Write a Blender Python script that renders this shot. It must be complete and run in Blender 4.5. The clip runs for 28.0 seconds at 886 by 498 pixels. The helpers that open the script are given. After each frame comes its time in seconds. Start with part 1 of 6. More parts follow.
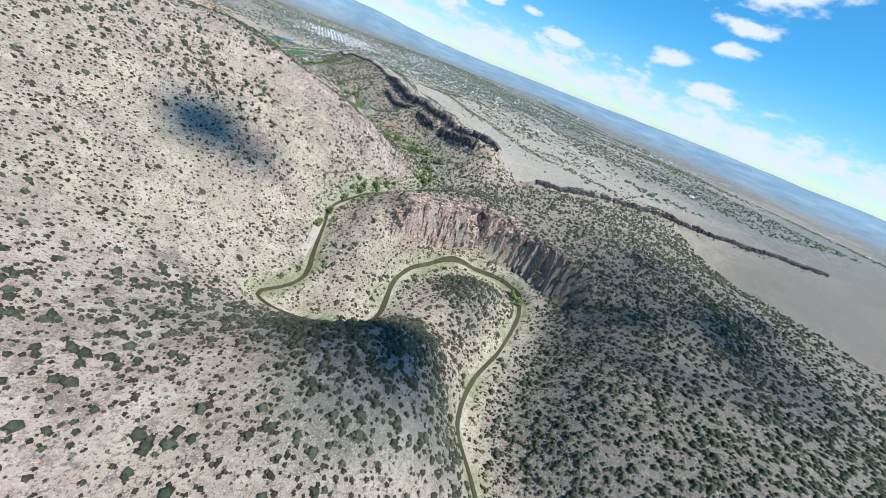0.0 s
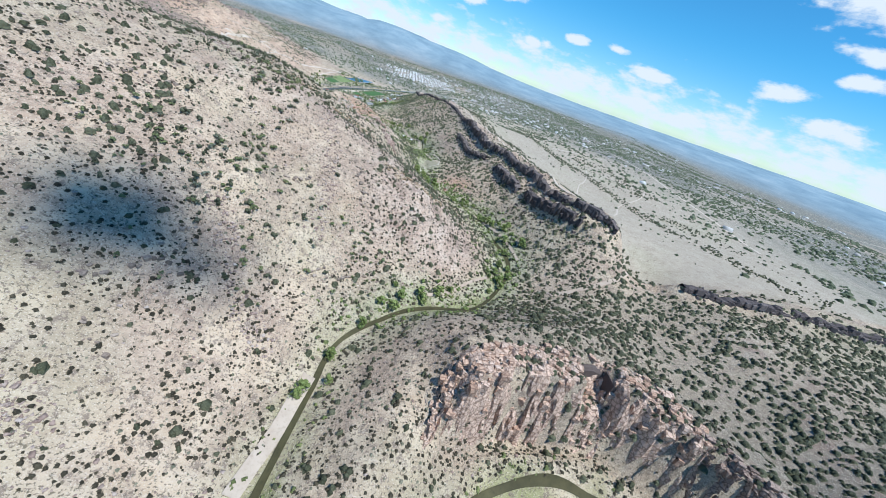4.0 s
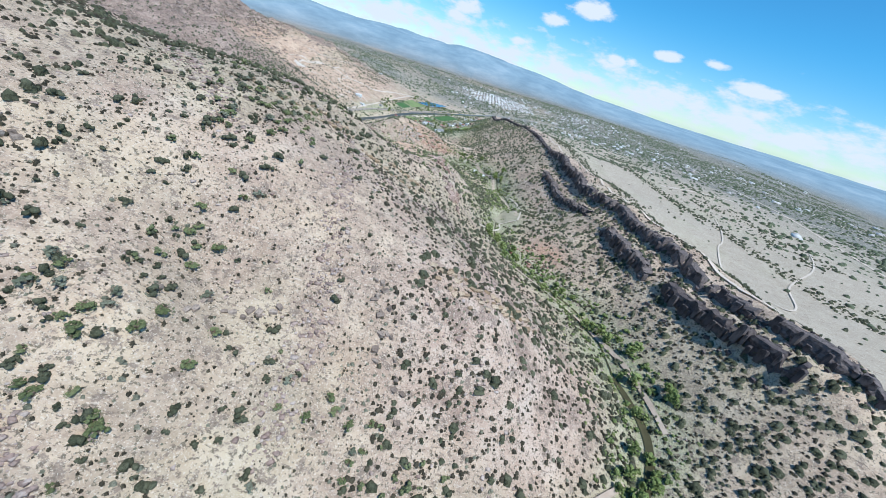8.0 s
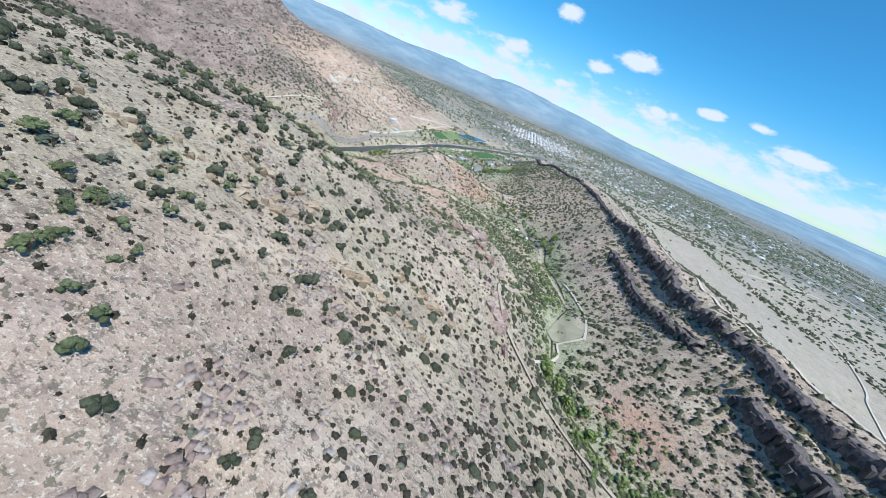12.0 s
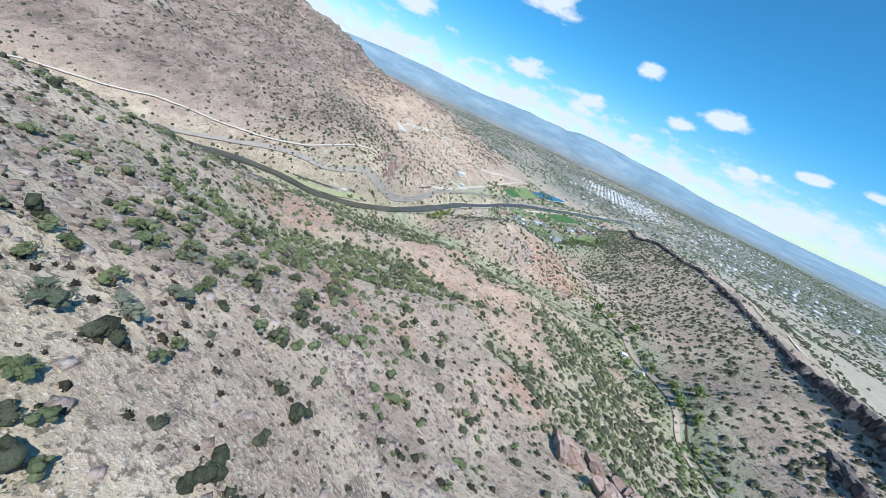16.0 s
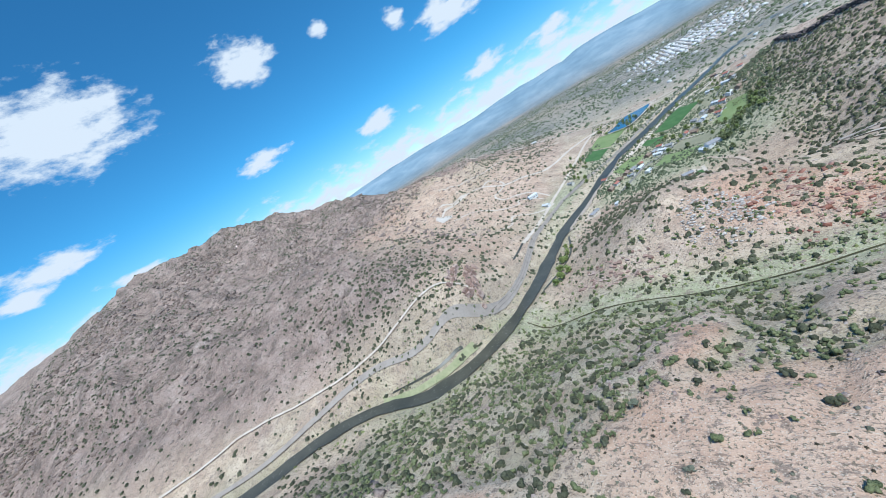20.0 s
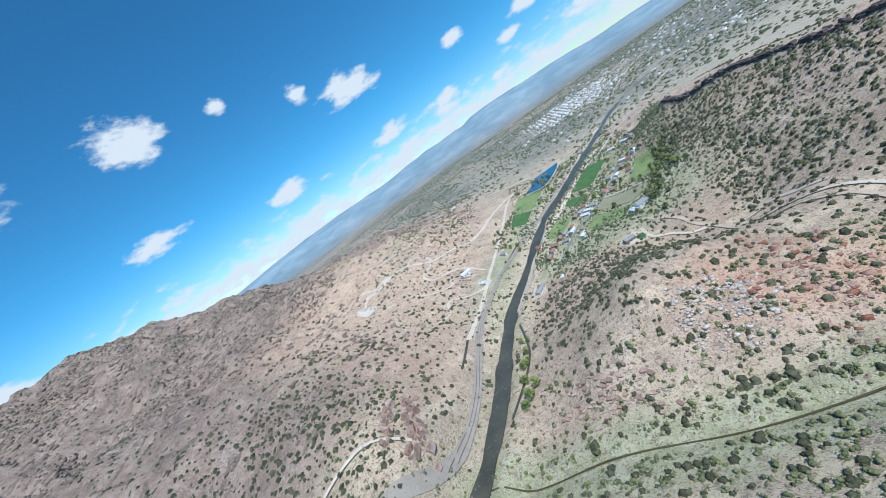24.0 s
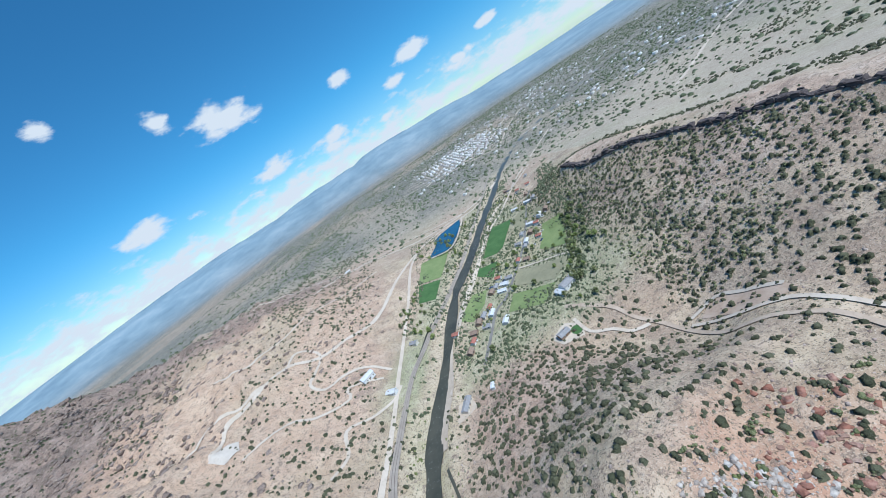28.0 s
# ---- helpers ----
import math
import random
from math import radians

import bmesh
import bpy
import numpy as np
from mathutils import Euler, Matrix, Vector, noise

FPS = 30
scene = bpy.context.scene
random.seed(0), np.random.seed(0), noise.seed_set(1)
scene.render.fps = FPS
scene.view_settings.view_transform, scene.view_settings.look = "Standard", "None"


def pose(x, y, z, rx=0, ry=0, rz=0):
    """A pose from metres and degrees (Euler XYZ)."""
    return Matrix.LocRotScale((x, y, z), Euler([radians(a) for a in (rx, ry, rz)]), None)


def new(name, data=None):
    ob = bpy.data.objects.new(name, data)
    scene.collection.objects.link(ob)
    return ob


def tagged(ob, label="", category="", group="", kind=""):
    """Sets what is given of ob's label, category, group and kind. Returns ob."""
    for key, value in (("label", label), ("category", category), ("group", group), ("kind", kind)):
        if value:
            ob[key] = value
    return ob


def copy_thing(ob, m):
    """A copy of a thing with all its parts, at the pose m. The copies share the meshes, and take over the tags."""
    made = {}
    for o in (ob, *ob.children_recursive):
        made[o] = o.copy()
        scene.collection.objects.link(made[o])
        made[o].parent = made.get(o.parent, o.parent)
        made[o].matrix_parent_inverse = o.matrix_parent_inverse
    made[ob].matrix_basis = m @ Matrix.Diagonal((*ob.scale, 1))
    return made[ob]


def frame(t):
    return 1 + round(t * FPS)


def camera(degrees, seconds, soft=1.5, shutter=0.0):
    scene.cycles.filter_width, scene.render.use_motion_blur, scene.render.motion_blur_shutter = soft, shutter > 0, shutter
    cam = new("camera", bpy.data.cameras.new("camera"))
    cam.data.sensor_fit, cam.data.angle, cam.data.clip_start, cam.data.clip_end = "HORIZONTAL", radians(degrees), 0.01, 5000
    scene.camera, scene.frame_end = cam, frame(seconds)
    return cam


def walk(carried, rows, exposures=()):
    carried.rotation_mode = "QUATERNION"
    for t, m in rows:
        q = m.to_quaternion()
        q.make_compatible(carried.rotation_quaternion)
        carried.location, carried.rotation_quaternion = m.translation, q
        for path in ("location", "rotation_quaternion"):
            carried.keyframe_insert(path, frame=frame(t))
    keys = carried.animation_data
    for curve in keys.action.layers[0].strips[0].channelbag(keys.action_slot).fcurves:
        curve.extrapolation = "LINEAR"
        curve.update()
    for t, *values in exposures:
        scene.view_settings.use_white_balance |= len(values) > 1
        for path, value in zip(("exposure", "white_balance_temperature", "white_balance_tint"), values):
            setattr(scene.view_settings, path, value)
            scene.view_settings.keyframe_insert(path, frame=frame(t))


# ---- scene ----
cam = camera(102.59, 28.0, soft=0.42)
PATH = [
    (0.0, pose(1.00, 0.10, 156.84, 59.30, -18.88, -16.78)),
    (0.5, pose(5.20, 18.80, 156.19, 59.67, -21.72, -14.99)),
    (1.0, pose(9.83, 37.25, 155.59, 59.45, -22.16, -13.21)),
    (1.5, pose(14.85, 55.80, 153.81, 59.28, -22.65, -11.28)),
    (2.0, pose(19.52, 74.86, 153.46, 59.16, -22.35, -9.72)),
    (2.5, pose(23.98, 93.18, 151.61, 60.12, -21.02, -9.36)),
    (3.0, pose(29.18, 110.38, 149.59, 60.71, -17.58, -8.49)),
    (3.5, pose(32.11, 128.46, 148.30, 60.83, -17.51, -6.41)),
    (5.5, pose(41.95, 195.93, 143.46, 60.59, -15.94, 0.25)),
    (6.0, pose(41.06, 210.54, 142.96, 60.98, -17.82, 2.05)),
    (6.5, pose(41.09, 224.71, 142.73, 60.05, -14.05, 4.14)),
    (7.0, pose(39.96, 239.23, 141.28, 59.78, -14.23, 6.57)),
    (7.5, pose(38.39, 253.34, 139.77, 59.61, -16.36, 7.29)),
    (8.0, pose(35.52, 267.35, 140.06, 60.39, -15.27, 6.87)),
    (8.5, pose(33.74, 281.66, 139.98, 60.65, -15.75, 6.81)),
    (9.0, pose(31.40, 294.82, 140.49, 59.98, -14.97, 7.75)),
    (9.5, pose(28.63, 308.68, 140.31, 60.27, -15.63, 9.27)),
    (10.0, pose(25.65, 322.33, 139.40, 60.45, -16.48, 10.55)),
    (10.5, pose(22.85, 335.51, 138.21, 61.08, -16.30, 11.19)),
    (11.0, pose(20.45, 348.20, 137.54, 61.13, -16.38, 12.04)),
    (11.5, pose(17.48, 360.88, 135.60, 62.18, -16.96, 13.21)),
    (12.0, pose(13.20, 373.66, 134.30, 62.18, -20.88, 13.77)),
    (12.5, pose(10.54, 386.37, 133.21, 61.98, -18.07, 14.42)),
    (14.5, pose(-5.07, 438.96, 129.12, 64.09, -22.66, 20.19)),
    (15.0, pose(-12.51, 454.92, 130.10, 63.86, -21.41, 22.35)),
    (15.5, pose(-19.87, 470.60, 130.29, 64.25, -22.01, 24.32)),
    (16.0, pose(-29.08, 486.39, 128.11, 64.54, -22.34, 25.47)),
    (16.5, pose(-36.07, 499.64, 129.04, 64.88, -20.28, 26.47)),
    (17.0, pose(-41.15, 512.87, 130.45, 65.32, -16.10, 27.51)),
    (17.5, pose(-44.00, 527.07, 134.71, 65.63, -6.16, 28.06)),
    (18.0, pose(-46.21, 544.68, 134.31, 67.37, 7.22, 29.43)),
    (18.5, pose(-51.61, 563.05, 132.36, 70.20, 13.76, 30.49)),
    (19.0, pose(-58.13, 578.38, 130.02, 71.08, 20.09, 29.48)),
    (19.5, pose(-63.60, 592.97, 127.52, 72.46, 27.10, 27.90)),
    (20.0, pose(-69.65, 606.41, 127.54, 73.12, 30.52, 25.32)),
    (20.5, pose(-75.74, 617.99, 128.55, 72.79, 31.83, 22.59)),
    (21.0, pose(-81.70, 629.56, 130.31, 72.04, 32.30, 19.53)),
    (21.5, pose(-82.48, 641.08, 136.81, 70.82, 34.41, 17.27)),
    (23.5, pose(-88.20, 671.10, 136.95, 72.34, 34.38, 10.95)),
    (24.0, pose(-88.69, 683.36, 140.40, 73.64, 34.65, 9.19)),
    (24.5, pose(-89.94, 694.46, 145.13, 72.50, 33.22, 6.04)),
    (25.0, pose(-90.85, 706.67, 148.90, 73.11, 32.82, 3.88)),
    (25.5, pose(-90.35, 718.84, 149.47, 73.40, 34.20, 2.27)),
    (26.0, pose(-88.15, 731.60, 148.89, 73.65, 36.53, 0.91)),
    (26.5, pose(-88.10, 742.49, 150.59, 73.08, 36.70, -1.43)),
    (27.0, pose(-86.95, 752.29, 154.62, 71.20, 34.15, -5.01)),
    (27.5, pose(-85.38, 762.24, 157.73, 69.36, 34.14, -8.13)),
    (28.0, pose(-83.50, 772.79, 160.96, 68.34, 32.18, -10.78)),
]
walk(cam, PATH, exposures=[(0.0, 0.08, 5900, 5), (9.0, 0.02, 5820, 5), (16.0, 0.08, 5830, 5), (20.0, -0.02, 5720, 4), (24.0, -0.06, 5800, 4), (28.0, -0.12, 5800, 5)])

# ---- daylight ----
SUN_AZ, SUN_EL = radians(135), radians(60)
world = bpy.data.worlds.new("sky")
scene.world = world
world.use_nodes = True
wn, wl = world.node_tree.nodes, world.node_tree.links
sky = wn.new("ShaderNodeTexSky")
sky.sky_type, sky.sun_disc = "NISHITA", False
sky.sun_elevation, sky.sun_rotation = SUN_EL, SUN_AZ
sky.altitude, sky.air_density, sky.dust_density, sky.ozone_density = 1700, 1.1, 0.0, 3.0
way = wn.new("ShaderNodeTexCoord").outputs["Generated"]
puffs = wn.new("ShaderNodeTexNoise")
puffs.inputs["Scale"].default_value, puffs.inputs["Detail"].default_value, puffs.inputs["Roughness"].default_value = 17, 6, 0.6
flat = wn.new("ShaderNodeMapping")
flat.inputs["Scale"].default_value = (1, 1, 2.4)
wl.new(way, flat.inputs["Vector"])
wl.new(flat.outputs[0], puffs.inputs["Vector"])


def wmath(op, a, b=None):
    m = wn.new("ShaderNodeMath")
    m.operation = op
    for i, v in enumerate((a, b)):
        if isinstance(v, (int, float)):
            m.inputs[i].default_value = v
        elif v is not None:
            wl.new(v, m.inputs[i])
    return m.outputs[0]


# fair-weather clouds: bearing, height, width and depth in degrees
CLOUDS = [(50.6, 16, 14, 4.6), (51.5, 11.9, 7, 1.8), (51.3, 9.7, 4, 1.6), (45.5, 7.2, 6, 1.8), (51, 5, 8, 2), (32, 5.3, 5.2, 1.5), (18, 4.9, 2.4, 1.3), (-5.8, 4, 5, 2), (6.6, 6.8, 3.4, 1.5), (2.7, 3.4, 2.8, 1.2)]
CLOUDS += [(16.3, 4.6, 3, 1.2), (21.8, 6.4, 3.4, 1.2), (27, 6.8, 3, 1), (10.5, 9, 6, 2), (0.2, 11, 3.8, 1.7), (-16, 14.2, 9, 4), (-22.9, 17.2, 3.2, 2.4), (-32.8, 21, 2.8, 1.9), (-44.5, 21.8, 8.4, 4.6)]
CLOUDS += [(-67.3, 22.2, 16, 8), (-49.5, 10.6, 8.4, 2.4), (-75, 10.2, 9.5, 2.5), (-32.4, 7.4, 7.4, 2.5), (-79, 8.4, 4.6, 1.8), (-14.7, 6, 7, 2.4), (-5, 5.2, 5.4, 2), (-68.9, 5.2, 6.5, 2)]
cover = None
for bearing, up, wide, deep in CLOUDS:
    az, el = radians(bearing), radians(up)
    place = wn.new("ShaderNodeMapping")
    place.vector_type = "TEXTURE"
    place.inputs["Location"].default_value = (math.sin(az) * math.cos(el), math.cos(az) * math.cos(el), math.sin(el))
    place.inputs["Rotation"].default_value = (0, 0, -az)
    place.inputs["Scale"].default_value = (radians(wide) * 0.62, 0.6, radians(deep) * 0.62)
    wl.new(way, place.inputs["Vector"])
    size = wn.new("ShaderNodeVectorMath")
    size.operation = "LENGTH"
    wl.new(place.outputs[0], size.inputs[0])
    one = wmath("SUBTRACT", 1.0, size.outputs["Value"])
    cover = one if cover is None else wmath("MAXIMUM", cover, one)
# a low bank of cloud along the horizon
split = wn.new("ShaderNodeSeparateXYZ")
wl.new(way, split.inputs[0])
bank = wmath("SUBTRACT", 0.62, wmath("ABSOLUTE", wmath("MULTIPLY", wmath("SUBTRACT", split.outputs[2], 0.03), 9.5)))
cover = wmath("MAXIMUM", cover, wmath("MULTIPLY", bank, 0.82))
edge = wmath("ADD", cover, wmath("MULTIPLY", wmath("SUBTRACT", puffs.outputs["Fac"], 0.5), 1.9))
soft = wn.new("ShaderNodeMapRange")
soft.interpolation_type = "SMOOTHSTEP"
soft.inputs["From Min"].default_value, soft.inputs["From Max"].default_value = 0.06, 0.62
wl.new(edge, soft.inputs["Value"])
blend = wn.new("ShaderNodeMix")
blend.data_type = "RGBA"
wl.new(soft.outputs[0], blend.inputs[0])
tint = wn.new("ShaderNodeMix")
tint.data_type, tint.blend_type = "RGBA", "MULTIPLY"
tint.inputs[0].default_value = 1.0
wl.new(sky.outputs[0], tint.inputs[6])
rise = wn.new("ShaderNodeMapRange")
rise.interpolation_type = "SMOOTHSTEP"
rise.inputs["From Min"].default_value, rise.inputs["From Max"].default_value = 0.0, 0.2
wl.new(split.outputs[2], rise.inputs["Value"])
air = wn.new("ShaderNodeMix")
air.data_type = "RGBA"
wl.new(rise.outputs[0], air.inputs[0])
air.inputs[6].default_value, air.inputs[7].default_value = (0.78, 0.98, 1.08, 1), (0.43, 1.02, 1.22, 1)
wl.new(air.outputs[2], tint.inputs[7])
wl.new(tint.outputs[2], blend.inputs[6])
blend.inputs[7].default_value = (6.7, 7.0, 7.5, 1)
back = wn["Background"]
back.inputs[1].default_value = 0.12
wl.new(blend.outputs[2], back.inputs[0])
sun = new("sun", bpy.data.lights.new("sun", "SUN"))
sun.data.energy, sun.data.angle, sun.data.color = 5.0, radians(0.6), (1.0, 0.955, 0.9)
sun.rotation_euler = Vector((math.sin(SUN_AZ) * math.cos(SUN_EL), math.cos(SUN_AZ) * math.cos(SUN_EL), math.sin(SUN_EL))).to_track_quat("Z", "Y").to_euler()


# ---- materials ----
def material(name, rough=0.9, metal=0.0):
    m = bpy.data.materials.new(name)
    m.use_nodes = True
    b = m.node_tree.nodes["Principled BSDF"]
    b.inputs["Roughness"].default_value, b.inputs["Metallic"].default_value = rough, metal
    b.inputs["Specular IOR Level"].default_value = 0.25
    return m, m.node_tree.nodes, m.node_tree.links, b


def noise_node(n, l, scale, detail=4.0, rough=0.6, vector=None):
    t = n.new("ShaderNodeTexNoise")
    t.inputs["Scale"].default_value, t.inputs["Detail"].default_value, t.inputs["Roughness"].default_value = scale, detail, rough
    if vector is None:
        vector = n.new("ShaderNodeTexCoord").outputs["Object"]
    l.new(vector, t.inputs["Vector"])
    return t.outputs["Fac"]


def ramp(n, l, fac, *stops):
    r = n.new("ShaderNodeValToRGB")
    while len(r.color_ramp.elements) < len(stops):
        r.color_ramp.elements.new(0.5)
    for e, (p, c) in zip(r.color_ramp.elements, stops):
        e.position, e.color = p, (*c, 1.0) if len(c) == 3 else c
    l.new(fac, r.inputs[0])
    return r.outputs[0]


def mix(n, l, fac, a, b, how="MIX"):
    x = n.new("ShaderNodeMix")
    x.data_type, x.blend_type = "RGBA", how
    for v, i in ((fac, 0), (a, 6), (b, 7)):
        if isinstance(v, (int, float)):
            x.inputs[i].default_value = v
        elif isinstance(v, tuple):
            x.inputs[i].default_value = (*v, 1.0)
        else:
            l.new(v, x.inputs[i])
    return x.outputs[2]


def bump(n, l, b, height, strength, distance):
    k = n.new("ShaderNodeBump")
    k.inputs["Strength"].default_value, k.inputs["Distance"].default_value = strength, distance
    l.new(height, k.inputs["Height"])
    l.new(k.outputs[0], b.inputs["Normal"])


def two_tone(name, c1, c2, scale, rough=0.9, strength=0.0, distance=0.1, scale2=None, metal=0.0):
    """A surface between two colours, broken at two scales, with a fine relief."""
    m, n, l, b = material(name, rough, metal)
    f1 = noise_node(n, l, scale)
    f2 = noise_node(n, l, scale2 or scale * 7, 3.0)
    base = ramp(n, l, f1, (0.3, c1), (0.7, c2))
    dark = tuple(0.72 * v for v in c1)
    col = mix(n, l, ramp(n, l, f2, (0.5, (0, 0, 0)), (0.75, (0.5, 0.5, 0.5))), base, dark)
    l.new(col, b.inputs["Base Color"])
    if strength:
        bump(n, l, b, f2, strength, distance)
    return m


def ground_material():
    m, n, l, b = material("dry_ground", 0.95)
    at = {}
    for k in ("green", "red", "rock", "plain", "far", "wooded_shaded", "lush", "mount", "sand", "heath_shade"):
        a = n.new("ShaderNodeAttribute")
        a.attribute_name = k
        at[k] = a.outputs["Fac"]
    big, mid, fine, tiny = (noise_node(n, l, s, d, 0.65) for s, d in ((0.012, 5), (0.08, 6), (0.55, 6), (2.4, 4)))
    soil = ramp(n, l, big, (0.34, (0.44, 0.325, 0.222)), (0.5, (0.55, 0.425, 0.305)), (0.66, (0.50, 0.38, 0.268)))
    soil = mix(n, l, ramp(n, l, mid, (0.42, (0, 0, 0)), (0.62, (0.75, 0.75, 0.75))), soil, (0.63, 0.51, 0.38))
    bare = ramp(n, l, noise_node(n, l, 0.035, 7, 0.7), (0.40, (0, 0, 0)), (0.55, (0.85, 0.85, 0.85)))
    soil = mix(n, l, bare, soil, ramp(n, l, fine, (0.38, (0.27, 0.195, 0.15)), (0.6, (0.46, 0.34, 0.26))))
    stone = ramp(n, l, mid, (0.3, (0.36, 0.25, 0.19)), (0.5, (0.49, 0.365, 0.285)), (0.72, (0.58, 0.475, 0.395)))
    col = mix(n, l, at["rock"], soil, stone)
    col = mix(n, l, at["red"], col, ramp(n, l, mid, (0.3, (0.42, 0.19, 0.12)), (0.7, (0.55, 0.325, 0.225))))
    col = mix(n, l, at["plain"], col, ramp(n, l, mid, (0.3, (0.37, 0.315, 0.245)), (0.7, (0.47, 0.41, 0.33))))
    col = mix(n, l, at["sand"], col, ramp(n, l, mid, (0.3, (0.55, 0.42, 0.30)), (0.7, (0.68, 0.56, 0.43))))
    grass = ramp(n, l, mid, (0.3, (0.25, 0.265, 0.15)), (0.5, (0.34, 0.345, 0.215)), (0.75, (0.46, 0.435, 0.32)))
    col = mix(n, l, at["green"], col, grass)
    col = mix(n, l, at["lush"], col, ramp(n, l, mid, (0.32, (0.165, 0.18, 0.07)), (0.52, (0.26, 0.275, 0.11)), (0.72, (0.44, 0.405, 0.25))))
    # trees of the plain; on the mesa slope, scrub and painted shade
    dark_wood_shade = ramp(n, l, mid, (0.3, (0.085, 0.098, 0.08)), (0.5, (0.165, 0.17, 0.148)), (0.72, (0.31, 0.295, 0.26)))
    col = mix(n, l, at["wooded_shaded"], col, dark_wood_shade)
    # grey-brown scrub ground, darkened for the shade over the eastern plateau
    heath_shade = ramp(n, l, fine, (0.3, (0.085, 0.076, 0.06)), (0.5, (0.175, 0.152, 0.122)), (0.7, (0.31, 0.272, 0.225)))
    col = mix(n, l, at["heath_shade"], col, heath_shade)
    crag = ramp(n, l, noise_node(n, l, 0.045, 8, 0.72), (0.40, (0.8, 0.8, 0.8)), (0.47, (0, 0, 0)))
    col = mix(n, l, mix(n, l, at["rock"], (0, 0, 0), crag), col, (0.235, 0.165, 0.135))
    heights = ramp(n, l, noise_node(n, l, 0.03, 9, 0.75), (0.36, (0.15, 0.115, 0.10)), (0.48, (0.31, 0.222, 0.185)), (0.6, (0.43, 0.325, 0.275)), (0.72, (0.53, 0.435, 0.375)))
    lean = n.new("ShaderNodeMapping")
    lean.inputs["Scale"].default_value, lean.inputs["Rotation"].default_value = (1.0, 0.45, 0.7), (0, 0.3, -0.6)
    l.new(n.new("ShaderNodeTexCoord").outputs["Object"], lean.inputs["Vector"])
    joints = noise_node(n, l, 0.10, 8, 0.74, lean.outputs[0])
    heights = mix(n, l, ramp(n, l, joints, (0.40, (0.85, 0.85, 0.85)), (0.46, (0, 0, 0))), heights, (0.13, 0.10, 0.088))
    heights = mix(n, l, ramp(n, l, joints, (0.56, (0, 0, 0)), (0.63, (0.75, 0.75, 0.75))), heights, (0.52, 0.40, 0.335))
    col = mix(n, l, at["mount"], col, heights)
    # low scrub, stones and litter that lie too close together to stand singly
    tuft = ramp(n, l, noise_node(n, l, 1.1, 5, 0.6), (0.555, (0, 0, 0)), (0.60, (0.9, 0.9, 0.9)))
    tuft = mix(n, l, at["plain"], tuft, (0.08, 0.08, 0.08))
    col = mix(n, l, tuft, col, (0.155, 0.13, 0.092))
    cracks = ramp(n, l, noise_node(n, l, 0.22, 7, 0.75), (0.40, (0.75, 0.75, 0.75)), (0.45, (0, 0, 0)))
    cracks = mix(n, l, at["plain"], cracks, (0.05, 0.05, 0.05))
    col = mix(n, l, cracks, col, (0.20, 0.155, 0.125))
    # broken strata that crop out along the slope
    lay = n.new("ShaderNodeMapping")
    lay.inputs["Scale"].default_value, lay.inputs["Rotation"].default_value = (0.25, 1.0, 1.0), (0, 0, 0.5)
    l.new(n.new("ShaderNodeTexCoord").outputs["Object"], lay.inputs["Vector"])
    strata = noise_node(n, l, 0.75, 5, 0.7, lay.outputs[0])
    col = mix(n, l, ramp(n, l, strata, (0.37, (0.75, 0.75, 0.75)), (0.42, (0, 0, 0))), col, (0.18, 0.135, 0.105))
    col = mix(n, l, ramp(n, l, strata, (0.62, (0, 0, 0)), (0.68, (0.6, 0.6, 0.6))), col, (0.58, 0.495, 0.41))
    pale = ramp(n, l, tiny, (0.56, (0, 0, 0)), (0.63, (0.75, 0.75, 0.75)))
    col = mix(n, l, pale, col, (0.63, 0.55, 0.45))
    # distant heights, the blue of haze put into their colour
    haze_tone = ramp(n, l, noise_node(n, l, 0.004, 6, 0.7), (0.35, (0.16, 0.24, 0.30)), (0.55, (0.23, 0.32, 0.38)), (0.75, (0.33, 0.40, 0.45)))
    col = mix(n, l, at["far"], col, haze_tone)
    l.new(col, b.inputs["Base Color"])
    rough = n.new("ShaderNodeMath")
    rough.operation = "ADD"
    l.new(mid, rough.inputs[0])
    l.new(fine, rough.inputs[1])
    grit = n.new("ShaderNodeMath")
    grit.operation = "MULTIPLY_ADD"
    grit.inputs[1].default_value = 0.15
    l.new(tiny, grit.inputs[0])
    l.new(rough.outputs[0], grit.inputs[2])
    step = n.new("ShaderNodeMath")
    step.operation = "MULTIPLY"
    l.new(joints, step.inputs[0])
    l.new(at["mount"], step.inputs[1])
    crags = n.new("ShaderNodeMath")
    crags.operation = "MULTIPLY_ADD"
    crags.inputs[1].default_value = 7.0
    l.new(step.outputs[0], crags.inputs[0])
    l.new(grit.outputs[0], crags.inputs[2])
    bump(n, l, b, crags.outputs[0], 0.75, 1.2)
    return m


GROUND = ground_material()


# ---- the lie of the land: courses of water and crests of ridges, metres ----
CREEK = [(60, -80, 6), (85, -10, 5), (87, 52, 4), (89, 84, 4), (108, 110, 4), (140, 135, 4), (172, 170, 5), (180, 196, 5), (150, 218, 6), (108, 218, 6), (78, 197, 6),
         (60, 160, 6), (46, 150, 6), (18, 152, 6), (-5, 163, 7), (-8, 172, 8), (14, 187, 8), (20, 214, 9), (27, 250, 11), (33, 275, 14)]
CREEK_2 = [(33, 275, 14), (53, 294, 17), (76, 307, 19), (105, 312, 21), (124, 330, 23), (143, 366, 26), (138, 400, 28), (132, 440, 29), (108, 466, 30), (94, 482, 30), (78, 510, 30),
           (82, 560, 28), (98, 610, 22), (88, 690, 14), (66, 770, 8), (25, 795, 2), (-30, 792, -2), (-79, 794, -4), (-128, 800, -6), (-183, 804, -8)]
